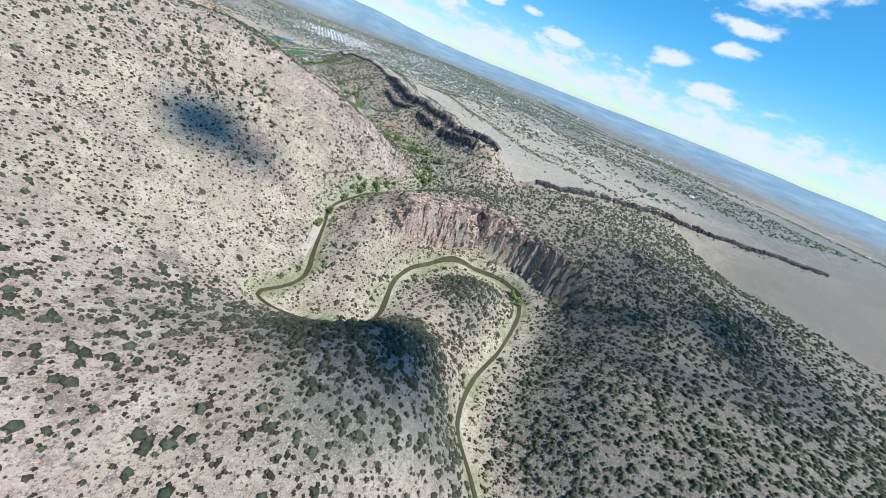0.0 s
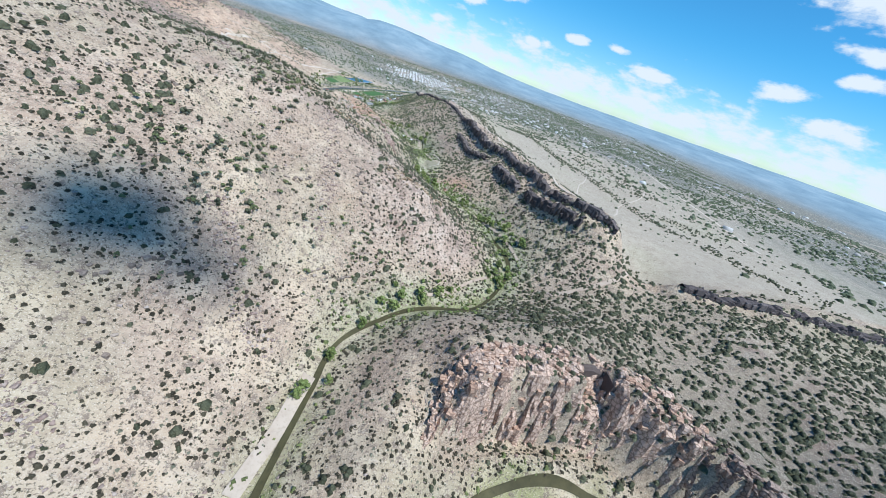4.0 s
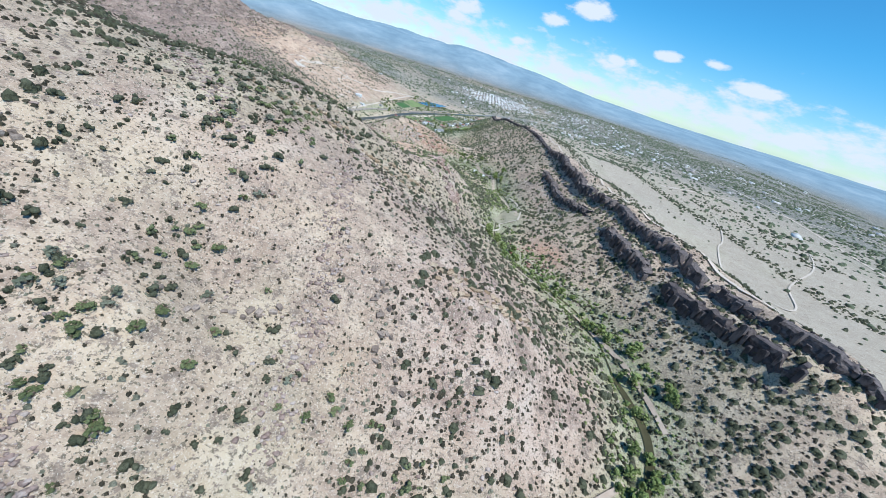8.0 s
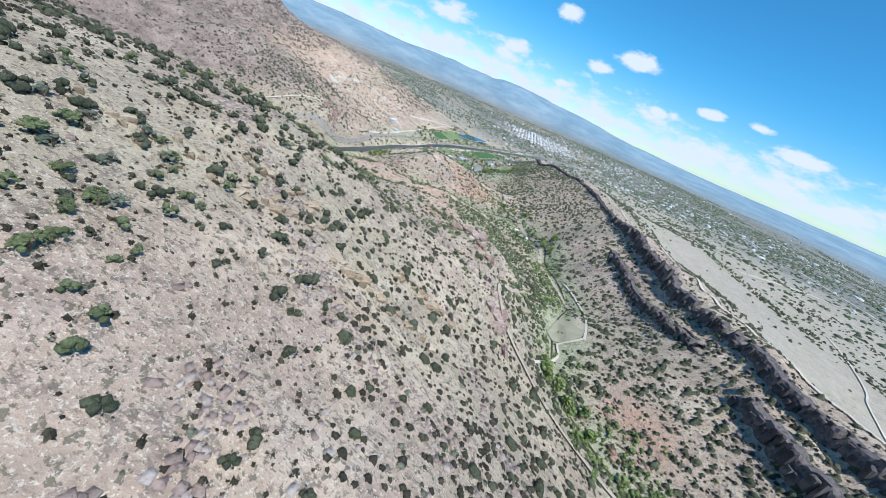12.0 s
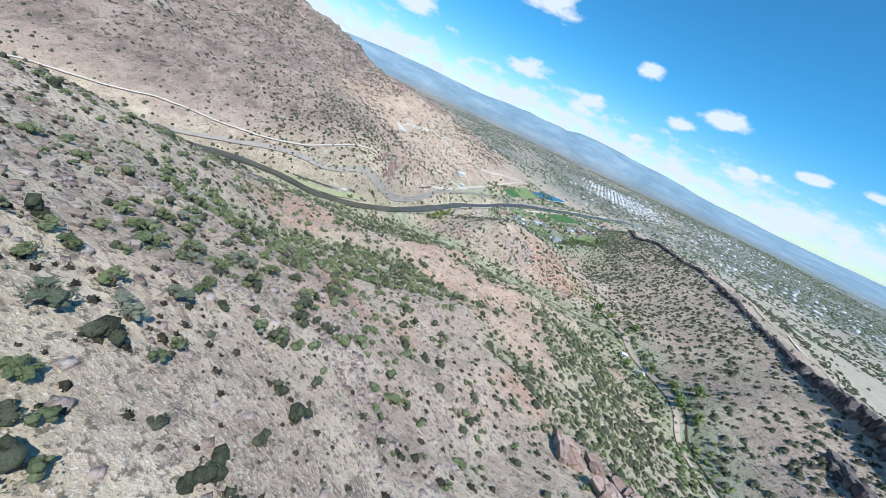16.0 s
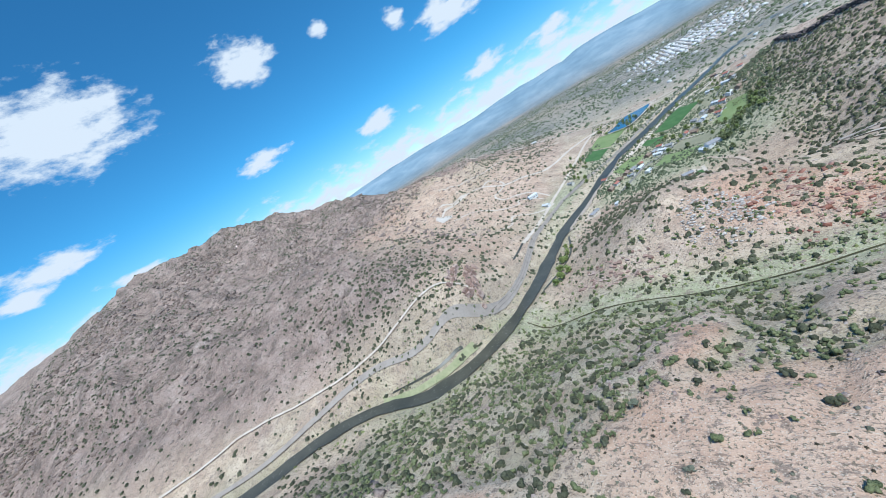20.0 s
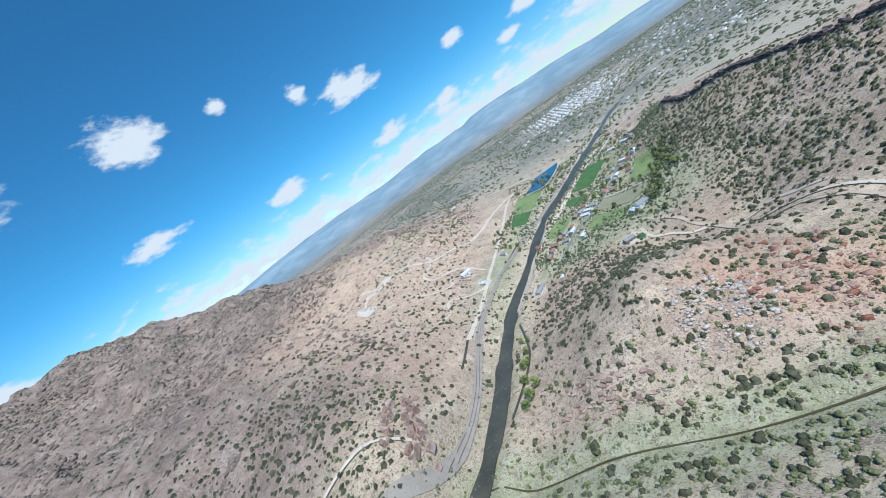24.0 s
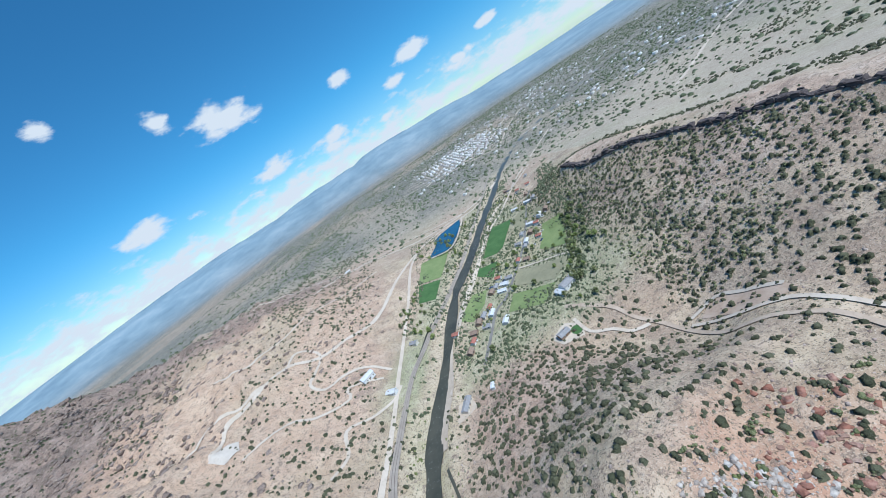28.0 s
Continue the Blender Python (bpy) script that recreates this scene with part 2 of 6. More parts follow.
RIVER = [(-760, 520, 4), (-600, 560, 2), (-470, 600, 0), (-362, 661, 0), (-313, 711, -1), (-274, 734, -2), (-232, 743, -3), (-206, 766, -4), (-188, 805, -6), (-178, 862, -10), (-174, 919, -14),
         (-165, 974, -15), (-149, 1018, -14), (-126, 1080, -10), (-104, 1138, -8), (-70, 1191, -6), (-27, 1274, -5), (37, 1392, -5), (111, 1533, -5), (259, 1717, -6), (700, 2000, -8), (1600, 2500, -10)]
HOGBACK = [(228, 382, 58), (208, 415, 64), (188, 480, 64), (176, 560, 62), (163, 650, 58), (158, 740, 55), (157, 834, 53), (155, 915, 51), (133, 1000, 48), (108, 1095, 42), (86, 1177, 26)]
RIDGE_E = [(262, 345, 44), (322, 341, 50), (400, 334, 52), (470, 322, 52), (570, 292, 50), (760, 230, 48)]
# flanks and flats that lie between the crests and the water
HILL = [(-104, 171, 58), (-142, 264, 96), (-39, 280, 52), (-21, 345, 66), (-26, 322, 76), (-64, 336, 90), (-22, 372, 92), (-34, 417, 100), (-3, 404, 87), (21, 358, 71), (64, 368, 64), (-2, 459, 80),
        (-48, 486, 95), (-81, 443, 108), (-138, 404, 117), (-165, 552, 80), (-220, 470, 106), (-256, 360, 140), (-260, 200, 135), (-128, 446, 110), (-250, 566, 56), (-99, 513, 92), (-166, 511, 95), (-200, 100, 110)]
SPURS = [(21, 563, 58), (32, 515, 60), (18, 567, 53), (-16, 549, 57), (-105, 561, 66), (-79, 577, 54), (-133, 603, 50), (-70, 675, 30), (-70, 699, 27), (-101, 695, 30), (-40, 640, 42), (-150, 680, 22),
         (-230, 600, 52), (-330, 540, 60), (-260, 660, 20), (20, 690, 30), (-10, 750, 14), (-120, 750, 10), (-180, 720, 6)]
RED_HILL = [(-77, 848, 22), (-53, 867, 24), (-113, 857, 8), (-19, 883, 14), (20, 896, 6), (-68, 820, 0), (-101, 803, -3), (-78, 917, 2), (-97, 947, -8), (-134, 890, -6)]
VALLEY = [(40, 860, 7), (68, 789, 18), (1, 909, -4), (-24, 937, -10), (19, 958, -14), (25, 940, -12), (-47, 1191, -7), (17, 1268, -8), (34, 1118, -8), (21, 1292, -8), (-52, 1261, 0),
          (-102, 1273, 2), (-125, 1234, 2), (-20, 1056, -9), (71, 1006, 20), (80, 938, 20), (10, 989, -6), (15, 1071, -4), (84, 867, 18), (88, 567, 32), (100, 540, 33), (120, 600, 30), (92, 700, 28), (60, 798, 14)]
FAR_BANK = [(-205, 800, 20), (-208, 825, 22), (-237, 896, 26), (-259, 976, 20), (-339, 1045, 34), (-321, 1083, 40), (-267, 1154, 42), (-208, 1048, 6), (-193, 1087, 4), (-169, 1111, 2), (-245, 1338, 30),
            (-300, 758, 14), (-391, 703, 13), (-452, 640, 13), (-525, 586, 14), (-340, 800, 34), (-440, 740, 36), (-152, 1303, 10), (-300, 1246, 48), (-181, 1415, 12), (-199, 872, 2), (-199, 951, -2)]
MOUNTAIN = [(-1088, 732, 144), (-1013, 894, 194), (-869, 1089, 201), (-763, 1185, 151), (-670, 1233, 120), (-572, 1273, 77), (-689, 968, 84), (-639, 874, 84), (-479, 847, 62), (-419, 956, 62), (-560, 760, 70), (-700, 700, 78),
            (-1000, 1150, 150), (-763, 1291, 96), (-733, 1441, 45), (-450, 1293, 60), (-1000, 1400, 60)]
CANYON = [(139, 253, 48), (160, 258, 46), (120, 250, 44), (100, 262, 38), (198, 212, 30), (215, 170, 30), (230, 240, 44), (81, 278, 34), (105, 290, 33), (150, 300, 36), (190, 310, 38), (230, 300, 42), (125, 172, 22),
          (140, 180, 20), (110, 160, 16), (45, 190, 14), (62, 220, 22), (70, 110, 34), (40, 115, 40), (-10, 110, 38), (-43, 62, 46), (21, 54, 46), (60, 60, 36), (-15, 140, 22), (130, 60, 20), (180, 90, 34), (260, 120, 44), (150, 0, 30), (280, 57, 46)]
PLAIN = [(270, 394, 24), (250, 372, 22), (310, 430, 40), (418, 636, 46), (460, 550, 46), (447, 961, 40), (320, 700, 42), (295, 888, 40), (240, 1030, 36), (599, 795, 42), (700, 400, 46), (260, 560, 44), (195, 1105, 28), (230, 760, 44),
         (500, 250, 34), (400, 100, 46), (700, 100, 44), (900, 1200, 25), (495, 1479, 5), (-2, 1591, 0), (-300, 1800, 10), (1500, 800, 40), (300, 2200, 0), (1200, 1800, 5), (1500, -200, 50), (200, -300, 50), (-400, -200, 120), (-700, 300, 140), (-301, 1591, 20), (-900, 1900, 40)]


def sampled(line, step):
    out = []
    for a, b in zip(line, line[1:]):
        n = max(1, int(math.dist(a[:2], b[:2]) / step))
        out += [tuple(a[i] + (b[i] - a[i]) * k / n for i in range(3)) for k in range(n)]
    return out + [line[-1]]


CONTROL = np.array(sampled(CREEK, 30) + sampled(CREEK_2, 35) + sampled(RIVER[:16], 45) + RIVER[16:] + sampled(HOGBACK, 50) + sampled(RIDGE_E, 60) + HILL + SPURS + RED_HILL + VALLEY + FAR_BANK + MOUNTAIN + CANYON + PLAIN, float)


def kernel(d2):
    return np.where(d2 > 0, d2 * np.log(d2 + 1e-12) * 0.5, 0.0)


def thin_plate(c, give):
    xy, n = c[:, :2] / 500.0, len(c)
    d2 = ((xy[:, None] - xy[None]) ** 2).sum(-1)
    m = np.zeros((n + 3, n + 3))
    m[:n, :n] = kernel(d2) + give * np.eye(n)
    m[:n, n], m[n, :n], m[:n, n + 1:], m[n + 1:, :n] = 1, 1, xy, xy.T
    return xy, np.linalg.solve(m, np.r_[c[:, 2], 0, 0, 0])


KNOTS, COEFF = thin_plate(CONTROL, 2e-4)


def near_line(x, y, line):
    """Distance of points to a polyline, signed to its right, and the height along it."""
    best, side, level = np.full(x.shape, 1e9), np.zeros(x.shape), np.zeros(x.shape)
    for (ax, ay, az), (bx, by, bz) in zip(line, line[1:]):
        dx, dy = bx - ax, by - ay
        t = np.clip(((x - ax) * dx + (y - ay) * dy) / (dx * dx + dy * dy), 0, 1)
        ex, ey = x - ax - t * dx, y - ay - t * dy
        d = np.hypot(ex, ey)
        hit = d < best
        best = np.where(hit, d, best)
        side = np.where(hit, np.sign(dy * ex - dx * ey), side)
        level = np.where(hit, az + t * (bz - az), level)
    return best, side, level


def smooth(a, b, v):
    t = np.clip((v - a) / (b - a), 0, 1)
    return t * t * (3 - 2 * t)


def broad(x, y):
    """The broad form of the land."""
    out = np.zeros(x.shape)
    for i in range(0, x.size, 4000):
        s = slice(i, i + 4000)
        px, py = x[s] / 500.0, y[s] / 500.0
        d2 = (px[:, None] - KNOTS[None, :, 0]) ** 2 + (py[:, None] - KNOTS[None, :, 1]) ** 2
        out[s] = (kernel(d2) * COEFF[:-3]).sum(-1) + COEFF[-3] + COEFF[-2] * px + COEFF[-1] * py
    far = smooth(1100, 2300, np.hypot(x + 50, y - 700))
    return out * (1 - far) + far * 2.0


# ---- helpers for building ----
def lattice(ix, iy, seed):
    h = np.sin(ix * 127.1 + iy * 311.7 + seed * 74.7) * 43758.5453
    return h - np.floor(h)


def rough_noise(x, y, size, octaves=4, seed=0, ridged=False):
    """Layered noise over the plan, about -1 to 1, its largest lumps as wide as size."""
    total, amp, norm = np.zeros(x.shape), 1.0, 0.0
    for o in range(octaves):
        u, v = x / size + 13.7 * o, y / size - 7.3 * o
        iu, iv = np.floor(u), np.floor(v)
        fu, fv = u - iu, v - iv
        su, sv = fu * fu * (3 - 2 * fu), fv * fv * (3 - 2 * fv)
        s = seed + o
        a = lattice(iu, iv, s) * (1 - su) + lattice(iu + 1, iv, s) * su
        c = lattice(iu, iv + 1, s) * (1 - su) + lattice(iu + 1, iv + 1, s) * su
        w = (a * (1 - sv) + c * sv) * 2 - 1
        total += amp * (1 - 2 * np.abs(w) if ridged else w)
        norm += amp
        amp, size = amp * 0.5, size * 0.5
    return total / norm


def distance_to(x, y, line):
    return near_line(x, y, line)[0]


RIM = [(76, 240, 0), (84, 254, 0), (108, 262, 0), (141, 263, 0), (176, 256, 0), (190, 228, 0), (203, 210, 0), (214, 192, 0)]
FOOT = [(67, 214, 0), (82, 222, 0), (112, 226, 0), (150, 224, 0), (178, 214, 0), (186, 200, 0), (192, 190, 0), (200, 172, 0)]


def draw_at(x, y):
    """Green draws that run down the spurs: 1 in a draw, 0 on the bare backs."""
    u, v = 0.54 * x + 0.841 * y, 0.54 * y - 0.841 * x
    on = smooth(500, 560, y) * smooth(820, 775, y) * smooth(75, 50, x) * smooth(-290, -230, x)
    return on * smooth(-0.12, 0.16, rough_noise(u * 0.4 + 3.0, v, 46, 4, 8) + 0.16 * rough_noise(x, y, 13, 3, 14) - 0.04)


def bald(x, y):
    """Bare pinkish backs of the spurs: 1 on the back."""
    w = 5 * rough_noise(x, y, 22, 3, 27)
    return np.maximum(smooth(34, 24, np.hypot((x + 58) * 0.62, y - 677) + w), smooth(19, 12, np.hypot((x + 22) * 0.7, y - 639) + w))


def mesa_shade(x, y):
    """The mesa's scrubby slope above the creek's southern bend, its shade also painted."""
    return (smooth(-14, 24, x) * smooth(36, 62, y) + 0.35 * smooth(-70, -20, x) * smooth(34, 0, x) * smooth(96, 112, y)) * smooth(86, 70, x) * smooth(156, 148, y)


def land(x, y, masks=False):
    """Height of the ground at points of the plan; with masks also what covers it."""
    x, y = np.asarray(x, float), np.asarray(y, float)
    z = broad(x, y)
    near = 1 - smooth(900, 1700, np.hypot(x + 50, y - 650))
    dc = np.minimum(distance_to(x, y, CREEK), distance_to(x, y, CREEK_2))
    dr, _, rz = near_line(x, y, RIVER)
    vale = smooth(975, 1010, y) * smooth(1400, 1350, y) * smooth(-230, -170, x) * smooth(55, 15, x)
    hill = smooth(8, 40, dc) * smooth(12, 60, dr) * near * (1 - 0.9 * vale)
    dh, hs, hz = near_line(x, y, HOGBACK)
    de, es, ez = near_line(x, y, RIDGE_E)
    plain = smooth(10, 60, np.where((hs > 0) & (y > 360), dh, 0)) * smooth(5, 60, np.where(es < 0, de, 0) + np.where(y > 420, 60, 0)) * (x > 150)
    plain = np.maximum(plain, smooth(1250, 1500, y))
    rock = smooth(0.0, 0.45, rough_noise(x, y, 90, 4, 5)) * hill * (1 - plain)
    z = z + hill * (1 - 0.85 * plain) * (4.5 * rough_noise(x, y, 75, 5, 1) + 3.5 * rough_noise(x, y, 48, 4, 9, True) * (0.4 + 0.6 * rock))
    z = z - 4.5 * (draw_at(x, y) - 0.4 * smooth(500, 560, y) * smooth(820, 775, y) * smooth(75, 50, x) * smooth(-290, -230, x)) * hill
    z = z + 6 * smooth(70, 30, np.hypot(x + 38, y - 850)) * rough_noise(x, y, 26, 4, 19, True) * hill
    mount = smooth(-230, -420, x) * smooth(30, 120, dr) * near
    fan = smooth(60, 150, dr)
    z = z + mount * fan * (13 * rough_noise(x, y, 130, 5, 15, True) + 12 * rough_noise(x, y, 62, 4, 16, True) + 8 * rough_noise(x + 0.5 * y, y * 0.6, 26, 3, 24, True))
    # hogback: a steep ledge on the creek's side, a long slope to the plain
    on = smooth(360, 390, y) * smooth(1240, 1180, y)
    ledge = np.where(hs < 0, smooth(16, 3, dh), smooth(40, 0, dh)) * on
    z = z + ledge * (8.5 - 5.0 * smooth(700, 800, y)) * (1 + 0.35 * rough_noise(x, y, 22, 3, 3))
    low = np.where(hs < 0, smooth(30, 25, dh) * smooth(13, 17, dh), 0) * on * smooth(700, 660, y) * (1 - smooth(452, 460, y) * smooth(476, 468, y)) * (1 - 0.6 * smooth(522, 532, y))
    z = z + low * (6 + 3 * rough_noise(x, y, 30, 3, 4))
    z = z + np.where(es > 0, smooth(14, 3, de), smooth(40, 0, de)) * 7 * (1 + 0.4 * rough_noise(x, y, 20, 3, 6)) * near
    # the canyon wall
    da, db = distance_to(x, y, RIM), distance_to(x, y, FOOT)
    face = smooth(58, 44, da + db) * smooth(6, 14, dc) * smooth(72, 92, x)
    step = smooth(0.27, 0.50, db / (da + db + 1e-6) + 0.05 * rough_noise(x, y, 14, 3, 17))
    z = z * (1 - face) + face * (11 + 35 * step + 2.5 * rough_noise(x, y, 12, 3, 18, True) * smooth(0, 0.3, step) * smooth(1, 0.8, step))
    z = z - 15 * smooth(10, 6, np.abs(x - 151)) * smooth(234, 241, y) * smooth(258, 254, y)
    # beds of the creek and the river
    z = z - 2.0 * smooth(7, 2, dc) * near - smooth(13, 8, dr) * 2.2
    z = np.where(dr < 25, z * (1 - smooth(25, 8, dr)) + smooth(25, 8, dr) * (rz - 2.0 * smooth(10, 7, dr) + 0.8 * smooth(9, 15, dr)), z)
    # the distance: low swells, then ranges round the horizon
    d, az = np.hypot(x + 50, y - 600), np.degrees(np.arctan2(x + 50, y - 600))
    away = smooth(1500, 3200, d)
    ring = smooth(3000, 4150, d)
    top = 74 + 120 * smooth(-62, -25, az) * smooth(30, -5, az) + 30 * smooth(30, 60, az)
    z = z + away * 12 * rough_noise(x, y, 700, 4, 11) + ring * (top + 70 * smooth(-62, -25, az) * smooth(30, -5, az) * rough_noise(x, y, 900, 5, 12) + 8 * rough_noise(x, y, 400, 3, 13))
    if not masks:
        return z
    flat = smooth(60, 10, dr) + smooth(26, 6, dc)
    valley = vale
    wild = smooth(0.0, 0.45, rough_noise(x, y, 60, 4, 21))
    scrubby = smooth(90, 130, x) * smooth(345, 320, y) * smooth(10, 30, dc)
    bare = bald(x, y)
    draws = draw_at(x, y) * (1 - bare)
    spur = smooth(520, 570, y) * smooth(880, 820, y) * smooth(80, 50, x) * smooth(-260, -200, x)
    mottle = smooth(-0.35, 0.35, rough_noise(x, y, 9, 3, 91))
    green = np.clip(0.62 * smooth(30, 8, dc + 6 * mottle) * smooth(280, 320, y) + 0.3 * smooth(24, 5, dc) + 0.25 * smooth(30, 10, dr) + 0.75 * valley * smooth(14, 24, dr) * smooth(-62, -38, x + 170 - 0.5 * (y - 985)) + 0.28 * wild * near * (1 - 0.8 * spur) * (1 - bare) + 0.45 * draws + 0.2 * scrubby, 0, 1)
    red = np.clip(0.75 * bare + smooth(30, 12, np.hypot(x - 104, y - 494)) + 0.85 * smooth(50, 14, np.hypot((x + 14) * 0.75, y - 841)) * smooth(-0.35, 0.1, rough_noise(x, y, 35, 4, 31)) + 0.8 * smooth(70, 20, np.hypot(x - 55, y - 735)) * wild + spur * (1 - 0.8 * draws) * (0.8 * smooth(0.1, 0.4, rough_noise(x, y, 38, 3, 92)) + 0.5 * smooth(60, 20, np.hypot((x + 20) * 0.6, y - 690))) + 0.55 * smooth(340, 140, np.hypot(x + 340, y - 1080)) + 0.5 * smooth(150, 70, np.hypot((x + 60) * 0.5, y - 1430)), 0, 1)
    return z, dict(green=green, red=red * hill, lush=np.clip(smooth(12.5, 5, dc + 3.5 * (1 - mottle) + 2 * smooth(260, 300, y)) * 0.8 * smooth(-0.25, 0.3, rough_noise(x, y, 26, 3, 95)) * near * (1 - 0.92 * smooth(480, 560, y)) + 0.25 * smooth(17, 9, dr) * mottle * (y < 1000), 0, 1), rock=rock, plain=plain * near, far=smooth(2400, 3700, d), wooded_shaded=np.clip(smooth(500, 900, d) * (smooth(420, 560, x) + smooth(1380, 1560, y)) * (0.5 + 0.5 * smooth(-0.35, 0.1, rough_noise(x + 0.4 * y, y * 0.5 - 0.3 * x, 170, 5, 33))), 0, 1) + 0.75 * mesa_shade(x, y), heath_shade=np.clip(scrubby * (0.35 + 0.55 * smooth(290, 200, y)), 0, 1), sand=np.clip(smooth(15, 7, dc + 5 * mottle) * smooth(300, 240, y) * 0.9 + 0.5 * smooth(70, 20, np.hypot(x + 28, y - 192)) + 0.3 * bare + 0.22 * spur * (1 - draws) + 0.8 * smooth(24, 12, dr + 6 * mottle) * smooth(880, 940, y) * (y < 1500) + 0.45 * smooth(220, 120, np.hypot(x + 275, y - 1090)) * (1 - vale) + 0.5 * smooth(26, 10, np.hypot(x - 33, y - 945)), 0, 1) * (1 - 0.9 * mesa_shade(x, y)), mount=smooth(-210, -300, x) * smooth(30, 90, dr) * near * smooth(1420, 1300, y) * (1 - smooth(240, 150, np.hypot(x + 270, y - 1080))))


def axis(lo, hi, step, end, grow):
    mid = list(np.arange(lo, hi + 0.1, step))
    left, right, s = [], [], step
    while (left[-1] if left else lo) > -end or (right[-1] if right else hi) < end:
        s *= grow
        left.append((left[-1] if left else lo) - s)
        right.append((right[-1] if right else hi) + s)
    return np.array(left[::-1] + mid + right)


def mesh_object(name, verts, faces, mat=None, smooth_shade=False):
    me = bpy.data.meshes.new(name)
    me.from_pydata([tuple(v) for v in verts], [], faces)
    if smooth_shade:
        me.polygons.foreach_set("use_smooth", [True] * len(me.polygons))
    if mat:
        me.materials.append(mat)
    me.update()
    return new(name, me)


# ---- the ground: one sheet to the horizon ----
gx, gy = axis(-420, 480, 4.0, 4200, 1.085), axis(-40, 1260, 4.0, 4800, 1.085)
gx = np.concatenate([gx[gx < -1010], np.arange(-1000, -424, 8.0), gx[gx > -421]])
XX, YY = np.meshgrid(gx, gy)
ZZ, MASKS = land(XX.ravel(), YY.ravel(), True)
nx, ny = len(gx), len(gy)
idx = np.arange(nx * ny).reshape(ny, nx)
quads = np.stack([idx[:-1, :-1], idx[:-1, 1:], idx[1:, 1:], idx[1:, :-1]], -1).reshape(-1, 4)
me = bpy.data.meshes.new("ground")
me.vertices.add(nx * ny)
me.vertices.foreach_set("co", np.stack([XX.ravel(), YY.ravel(), ZZ], 1).ravel())
me.loops.add(quads.size)
me.loops.foreach_set("vertex_index", quads.ravel())
me.polygons.add(len(quads))
me.polygons.foreach_set("loop_start", np.arange(0, quads.size, 4))
me.polygons.foreach_set("use_smooth", np.ones(len(quads), bool))
me.update(calc_edges=True)
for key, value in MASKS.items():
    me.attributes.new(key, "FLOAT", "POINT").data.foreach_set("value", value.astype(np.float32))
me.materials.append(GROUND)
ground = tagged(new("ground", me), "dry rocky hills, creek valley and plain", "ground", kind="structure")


def ground_at(x, y):
    """Height of the built sheet: straight between its corners."""
    x, y = np.atleast_1d(np.asarray(x, float)), np.atleast_1d(np.asarray(y, float))
    i, j = np.clip(np.searchsorted(gx, x) - 1, 0, nx - 2), np.clip(np.searchsorted(gy, y) - 1, 0, ny - 2)
    u, v = (x - gx[i]) / (gx[i + 1] - gx[i]), (y - gy[j]) / (gy[j + 1] - gy[j])
    g = ZZ.reshape(ny, nx)
    return g[j, i] * (1 - u) * (1 - v) + g[j, i + 1] * u * (1 - v) + g[j + 1, i] * (1 - u) * v + g[j + 1, i + 1] * u * v


def curve_points(line, step):
    """Points evenly along a smooth line through the given ones."""
    p = np.array([q[:2] for q in line], float)
    e = np.vstack([2 * p[0] - p[1], p, 2 * p[-1] - p[-2]])
    out = []
    for k in range(1, len(e) - 2):
        a, b, c, d = e[k - 1:k + 3]
        n = max(2, int(np.linalg.norm(c - b) / step))
        for t in np.arange(n) / n:
            out.append(0.5 * (2 * b + (c - a) * t + (2 * a - 5 * b + 4 * c - d) * t * t + (3 * b - a - 3 * c + d) * t ** 3))
    return np.array(out + [p[-1]])


def ribbon(name, line, width, lift, mat, step=4.0, across=3, vary=0.15, level=None, seed=0):
    """A strip that lies on the ground along a line."""
    p = curve_points(line, step)
    t = np.gradient(p, axis=0)
    t /= np.linalg.norm(t, axis=1, keepdims=True) + 1e-9
    side = np.stack([t[:, 1], -t[:, 0]], 1)
    s = np.cumsum(np.r_[0, np.linalg.norm(np.diff(p, axis=0), axis=1)])
    w = width * (1 + vary * rough_noise(s, s * 0 + 3.3 * seed, 25, 3, seed))
    rows = [p + side * (w * (k / across - 0.5))[:, None] for k in range(across + 1)]
    v = []
    for i in range(len(p)):
        for k in range(across + 1):
            q = rows[k][i]
            v.append((q[0], q[1], 0.0))
    v = np.array(v)
    v[:, 2] = ground_at(v[:, 0], v[:, 1]) + lift
    if level is not None:
        v[:, 2] = np.repeat(near_line(p[:, 0], p[:, 1], level)[2], across + 1) + lift
    m = across + 1
    f = [(i * m + k, i * m + k + 1, (i + 1) * m + k + 1, (i + 1) * m + k) for i in range(len(p) - 1) for k in range(across)]
    return mesh_object(name, v, f, mat, True)


WATER_M, wn_, wl_, wb_ = material("river_water", 0.32)
deep = ramp(wn_, wl_, noise_node(wn_, wl_, 0.05), (0.35, (0.05, 0.052, 0.042)), (0.7, (0.09, 0.088, 0.068)))
riffle = ramp(wn_, wl_, noise_node(wn_, wl_, 0.5, 5, 0.7), (0.60, (0, 0, 0)), (0.68, (0.6, 0.6, 0.6)))
wl_.new(mix(wn_, wl_, riffle, deep, (0.33, 0.33, 0.30)), wb_.inputs["Base Color"])
bump(wn_, wl_, wb_, noise_node(wn_, wl_, 1.2, 4), 0.12, 0.2)
TRACK = two_tone("pale_dirt", (0.50, 0.425, 0.345), (0.61, 0.535, 0.455), 0.08, 0.95)
CREEK_M = two_tone("creek_water", (0.055, 0.05, 0.024), (0.095, 0.085, 0.04), 0.1, 0.7, 0.5, 0.1)
river = tagged(ribbon("river", RIVER, 12.5, -0.9, WATER_M, 6, 3, 0.5, RIVER), "broad dark river with riffles", "river", kind="structure")
